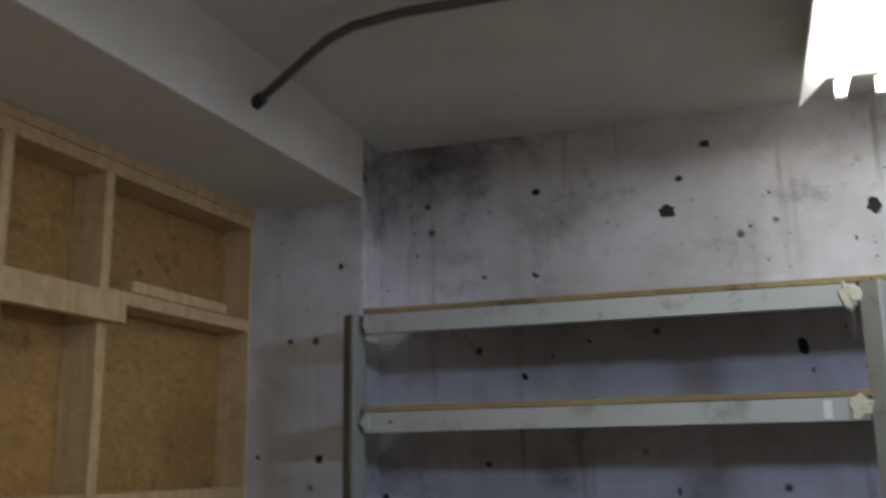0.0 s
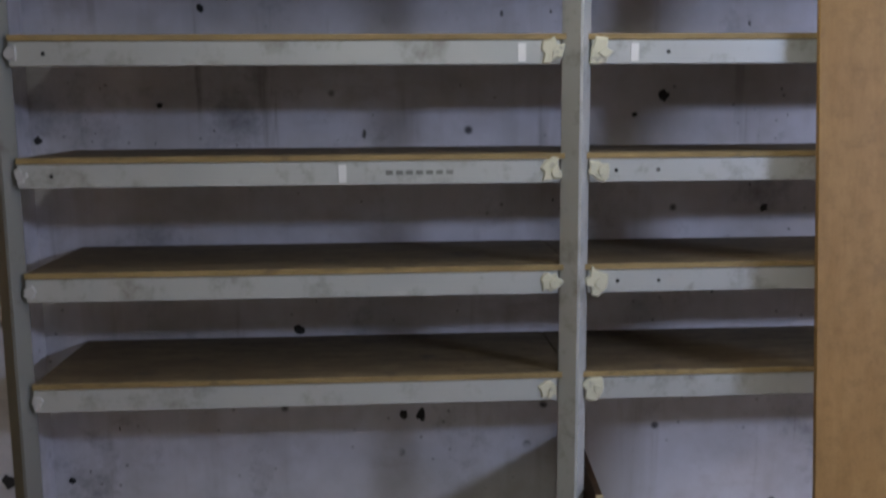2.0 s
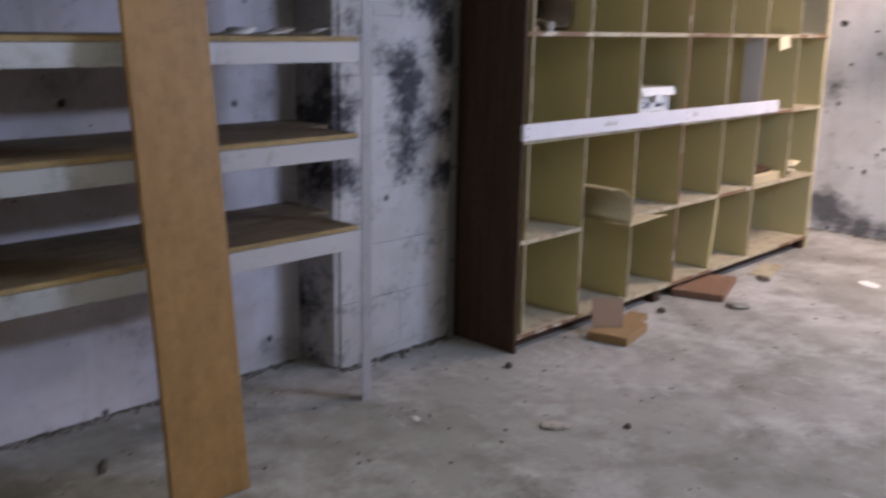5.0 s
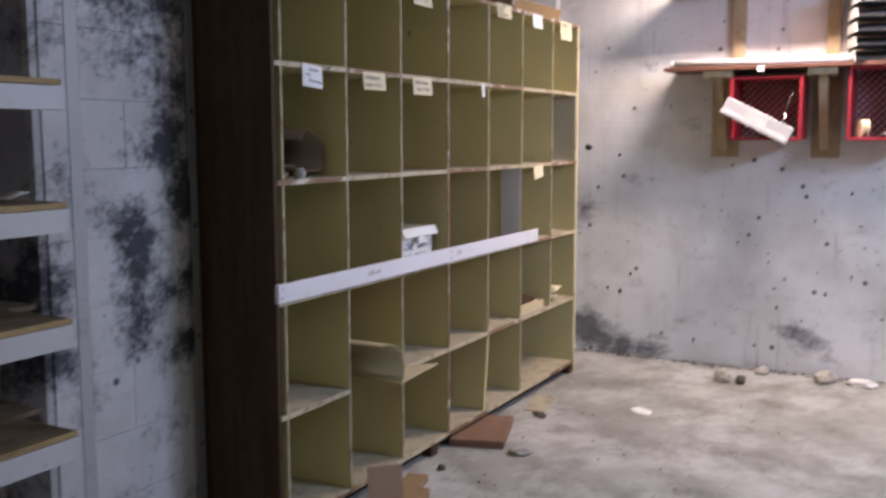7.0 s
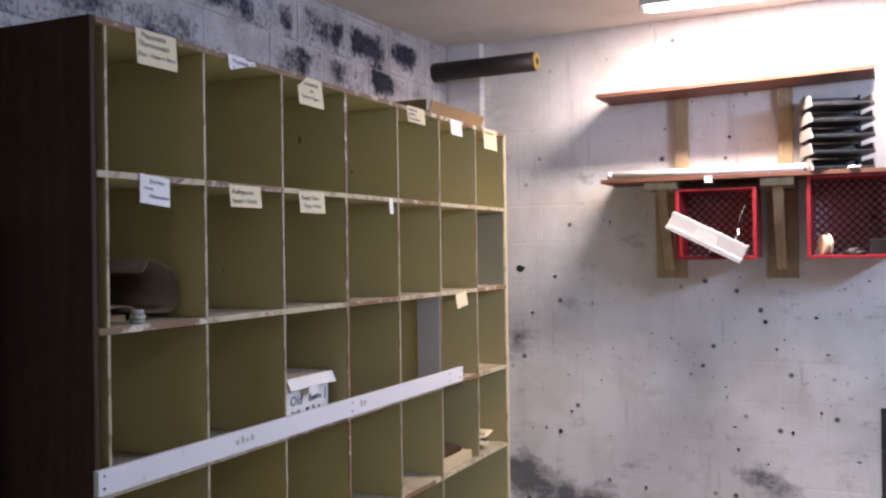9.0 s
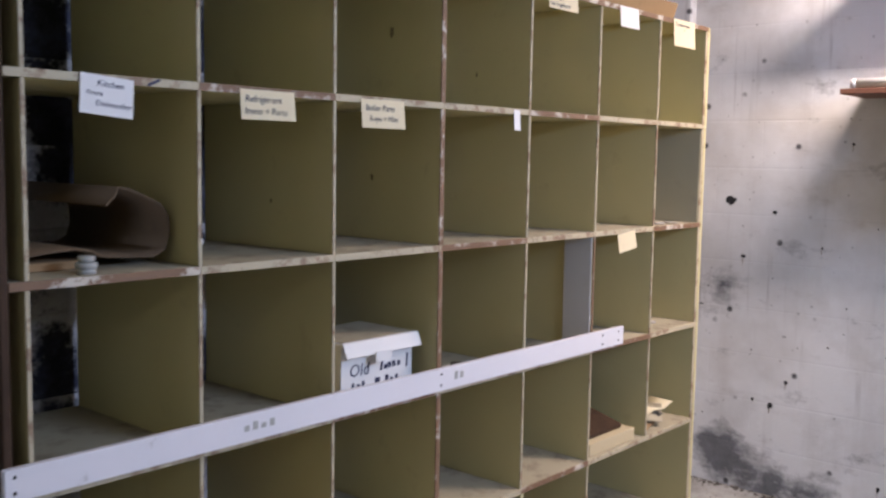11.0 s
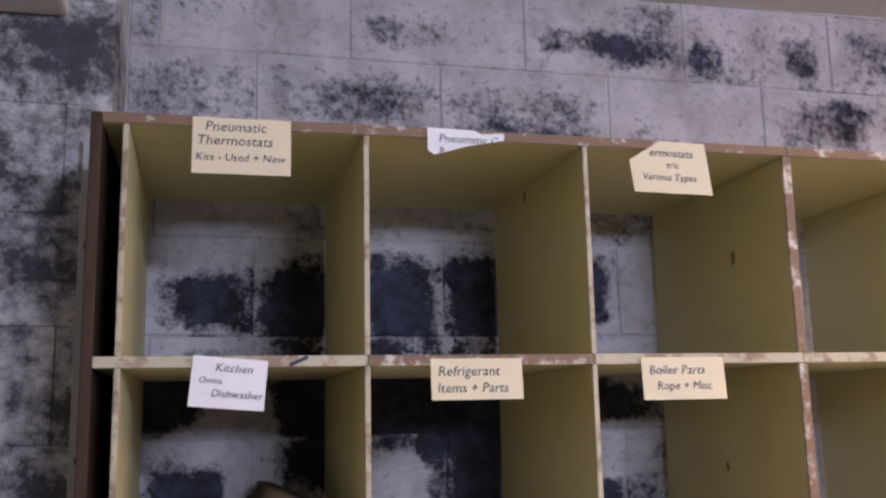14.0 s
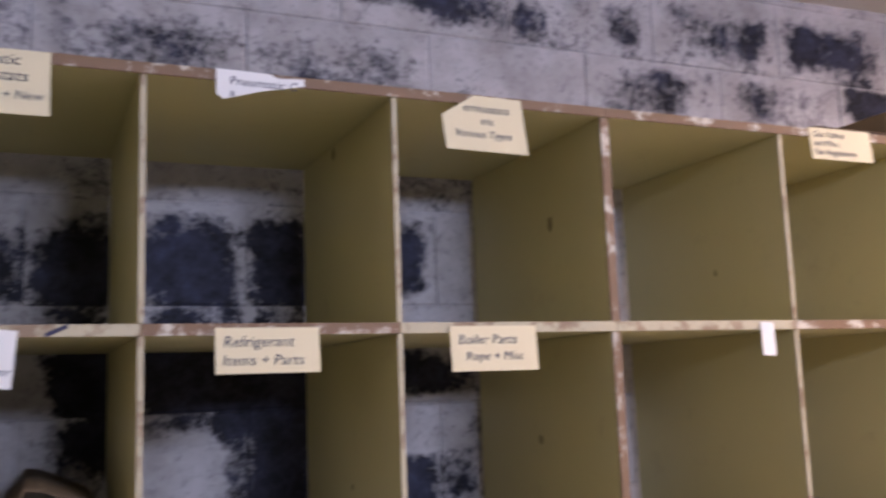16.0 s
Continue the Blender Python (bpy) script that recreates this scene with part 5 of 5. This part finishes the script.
for x, y, sx, sy, sz, mm in ((1.33, -0.335, 0.06, 0.035, 0.022, M_RUBBLE), (0.983, -0.114, 0.03, 0.025, 0.016, M_DIRT), (-0.133, -0.085, 0.022, 0.02, 0.015, M_DIRT), (-0.465, -0.561, 0.05, 0.03, 0.012, M_RUBBLE),
                             (-0.762, -0.188, 0.025, 0.012, 0.006, M_PAPERW), (1.941, -0.178, 0.07, 0.04, 0.012, M_DIRT), (2.262, -0.63, 0.07, 0.05, 0.008, M_PAPERW), (-0.29, -0.743, 0.018, 0.016, 0.01, M_DIRT),
                             (-1.70, 0.215, 0.07, 0.02, 0.008, M_DIRT), (-2.664, -0.341, 0.03, 0.025, 0.014, M_DIRT), (-2.497, 0.03, 0.035, 0.03, 0.004, M_PAPERW), (-3.313, -0.093, 0.02, 0.008, 0.005, M_PAPERW),
                             (-2.054, 0.315, 0.03, 0.018, 0.008, M_DIRT), (-1.967, -0.377, 0.05, 0.02, 0.006, M_DIRT), (-3.049, -0.025, 0.02, 0.014, 0.006, M_DIRT), (-2.846, -0.189, 0.025, 0.016, 0.006, M_DIRT),
                             (-4.101, -0.12, 0.03, 0.03, 0.02, M_DIRT), (3.114, -0.872, 0.06, 0.05, 0.05, M_RUBBLE), (3.11, -0.974, 0.06, 0.04, 0.03, M_DIRT), (3.376, -1.41, 0.09, 0.06, 0.045, M_RUBBLE),
                             (3.37, -1.617, 0.10, 0.06, 0.03, M_PAPERW), (3.40, -1.05, 0.05, 0.04, 0.03, M_RUBBLE), (-1.3, -0.55, 0.02, 0.015, 0.006, M_DIRT)):
    name, lab, cat = ("paper_scrap", "dirty white scrap on the concrete floor", "paper") if mm is M_PAPERW else \
        (("rubble", "pale lump of rubble on the concrete floor", "rubble") if mm is M_RUBBLE else ("debris", "dark lump of grit on the concrete floor", "debris"))
    q_ = 0.75 if mm is M_DIRT else 1.0
    lump(name, x, y, 0.0, sx * q_, sy * q_, sz, mm, lab, cat, "rubbish on the floor")


def grit(name, spots, label, material):
    """Scattered crumbs, too many to count."""
    verts, faces = [], []
    for x, y, s in spots:
        k = len(verts)
        a = rng.uniform(0, 3)
        for q in range(4):
            verts.append((x + s * math.cos(a + q * 1.57) * rng.uniform(0.6, 1.3), y + s * math.sin(a + q * 1.57) * rng.uniform(0.6, 1.3), 0.0003))
        verts.append((x, y, s * 0.6))
        faces += [(k, k + 1, k + 4), (k + 1, k + 2, k + 4), (k + 2, k + 3, k + 4), (k + 3, k, k + 4)]
    me = bpy.data.meshes.new(name)
    me.from_pydata(verts, [], faces)
    me.materials.append(material)
    tagged(new(name, me), label, "grit", kind="stuff")


grit("wall_foot_dirt", [(rng.uniform(-4.0, -0.7), Y_WALL - abs(rng.gauss(0, 0.025)), rng.choice((0.004, 0.006, 0.009))) for _ in range(900)]
     + [(rng.uniform(-4.4, -4.05), Y_LPIER - abs(rng.gauss(0, 0.015)), rng.choice((0.006, 0.01))) for _ in range(60)]
     + [(rng.uniform(-0.65, 0.0), Y_PIER - abs(rng.gauss(0, 0.025)), rng.choice((0.006, 0.01, 0.014))) for _ in range(130)]
     + [(X_RIGHT - abs(rng.gauss(0, 0.04)), rng.uniform(-2.6, 0.3), rng.choice((0.005, 0.008, 0.012))) for _ in range(500)], "dark dirt lying along the foot of the walls", M_DIRT)
grit("floor_grit", [(rng.uniform(-4.3, 3.4), 0.3 - abs(rng.gauss(0, 0.9)), rng.choice((0.003, 0.004, 0.006, 0.009))) for _ in range(420)], "dark grit scattered over the concrete floor", M_DIRT)
grit("floor_crumbs", [(rng.uniform(-4.3, 3.4), 0.3 - abs(rng.gauss(0, 0.8)), rng.choice((0.003, 0.004, 0.007))) for _ in range(260)]
     + [(rng.gauss(-0.95, 0.25), 0.36 + rng.gauss(0, 0.08), rng.choice((0.005, 0.009, 0.013))) for _ in range(120)]
     + [(rng.uniform(2.9, 3.45), rng.uniform(-2.2, 0.3), rng.choice((0.004, 0.008))) for _ in range(90)], "pale crumbs of plaster over the floor", M_RUBBLE)

# ---- masonry, block by block ----
block_back = tagged(slab("wall_block", X_P1 - 0.3, X_RIGHT + 0.3, Y_WALL + 0.004, Y_WALL + 0.2, 0, CEIL, M_BACKING, bevel=0), "mould-blackened painted concrete block wall", "wall", kind="structure")
block_wall(block_back, (X_P1 + 0.002, Y_WALL + 0.02, 0), 0.0, X_RIGHT - X_P1 - 0.004, CEIL, M_BLOCK, joint=0.004, edge=0.003, shift=0.063, z_start=0.04, course=0.22, unit_len=0.44)
pier = tagged(slab("pier_middle", X_P0, X_P1, Y_PIER + 0.006, Y_WALL + 0.1, 0, CEIL, M_WALLP, bevel=0.03), "white painted block pier with black mould", "pier", kind="structure")
block_wall(pier, (X_P0 + 0.03, Y_PIER + 0.02, 0), 0.0, X_P1 - X_P0 - 0.06, CEIL, M_WALLP, joint=0.001, edge=0.0012, shift=0.1, z_start=0.04, course=0.22, unit_len=0.44)
tagged(slab("beam_middle", X_P0, -0.094, Y_FRONT - 0.1, Y_PIER - 0.002, 2.42, CEIL - 0.002, M_CEIL, bevel=0.01), "off-white painted concrete beam running from the pier", "beam", kind="structure")
wall_e = tagged(slab("wall_east", X_RIGHT, X_RIGHT + 0.25, Y_FRONT, Y_WALL + 0.15, 0, CEIL, M_WALLB, bevel=0), "white painted block wall with stains and bare dark blocks", "wall", kind="structure")
block_wall(wall_e, (X_RIGHT + 0.014, -1.80, 0), -math.pi / 2, 0.9, 0.665, M_DARKBLOCK, joint=0.002, edge=0.002, shift=0.27, z_start=0.005, start=1, course=0.22, unit_len=0.44)
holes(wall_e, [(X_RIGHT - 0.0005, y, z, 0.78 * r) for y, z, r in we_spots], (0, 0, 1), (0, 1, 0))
for k, (y, z, r) in enumerate(we_spots):
    if k % 3 == 1:
        continue
    bm = bmesh.new()
    drop = rng.uniform(0.012, 0.03)
    flake(bm, (X_RIGHT - 0.0003, y + 0.003, z - 0.5 * drop), (0, 0, 1), (0, 1, 0), drop, 0.0006, 11, 0.25, 0.10)
    part("rust_run", bm, M_RUN, wall_e)


def specks(name, parent, count, spot, u, v):
    """Tiny pits and scuffs scattered over a wall, joined in one sheet of dots."""
    bm = bmesh.new()
    for _ in range(count):
        flake(bm, spot(), u, v, rng.choice((0.002, 0.003, 0.003, 0.004, 0.006)), 0.0008, 7, 0.35, rng.choice((0.4, 0.7, 1.0, 1.6, 2.4)))
    part(name, bm, M_SPECK, parent)


specks("pits", wn, 130, lambda: (rng.uniform(-3.98, -0.75), Y_WALL - 0.0004, rng.triangular(0.1, 2.62, 2.2)), (1, 0, 0), (0, 0, 1))
specks("pits", pc, 26, lambda: (rng.uniform(-4.42, -4.04), Y_LPIER - 0.0004, rng.uniform(0.3, 2.35)), (1, 0, 0), (0, 0, 1))
specks("pits", wall_e, 80, lambda: (X_RIGHT - 0.0004, rng.uniform(-2.2, 0.33), rng.triangular(0.1, 2.6, 0.9)), (0, 0, 1), (0, 1, 0))
for y, z, h in ((-2.005, 0.625, 0.075), (-2.030, 0.605, 0.10), (-2.052, 0.64, 0.055)):
    bm = bmesh.new()
    flake(bm, (X_RIGHT - 0.0062, y, z), (0, 0, 1), (0, 1, 0), h, 0.0008, 11, 0.15, 0.045)
    part("paint_drip", bm, M_TAPE, wall_e)
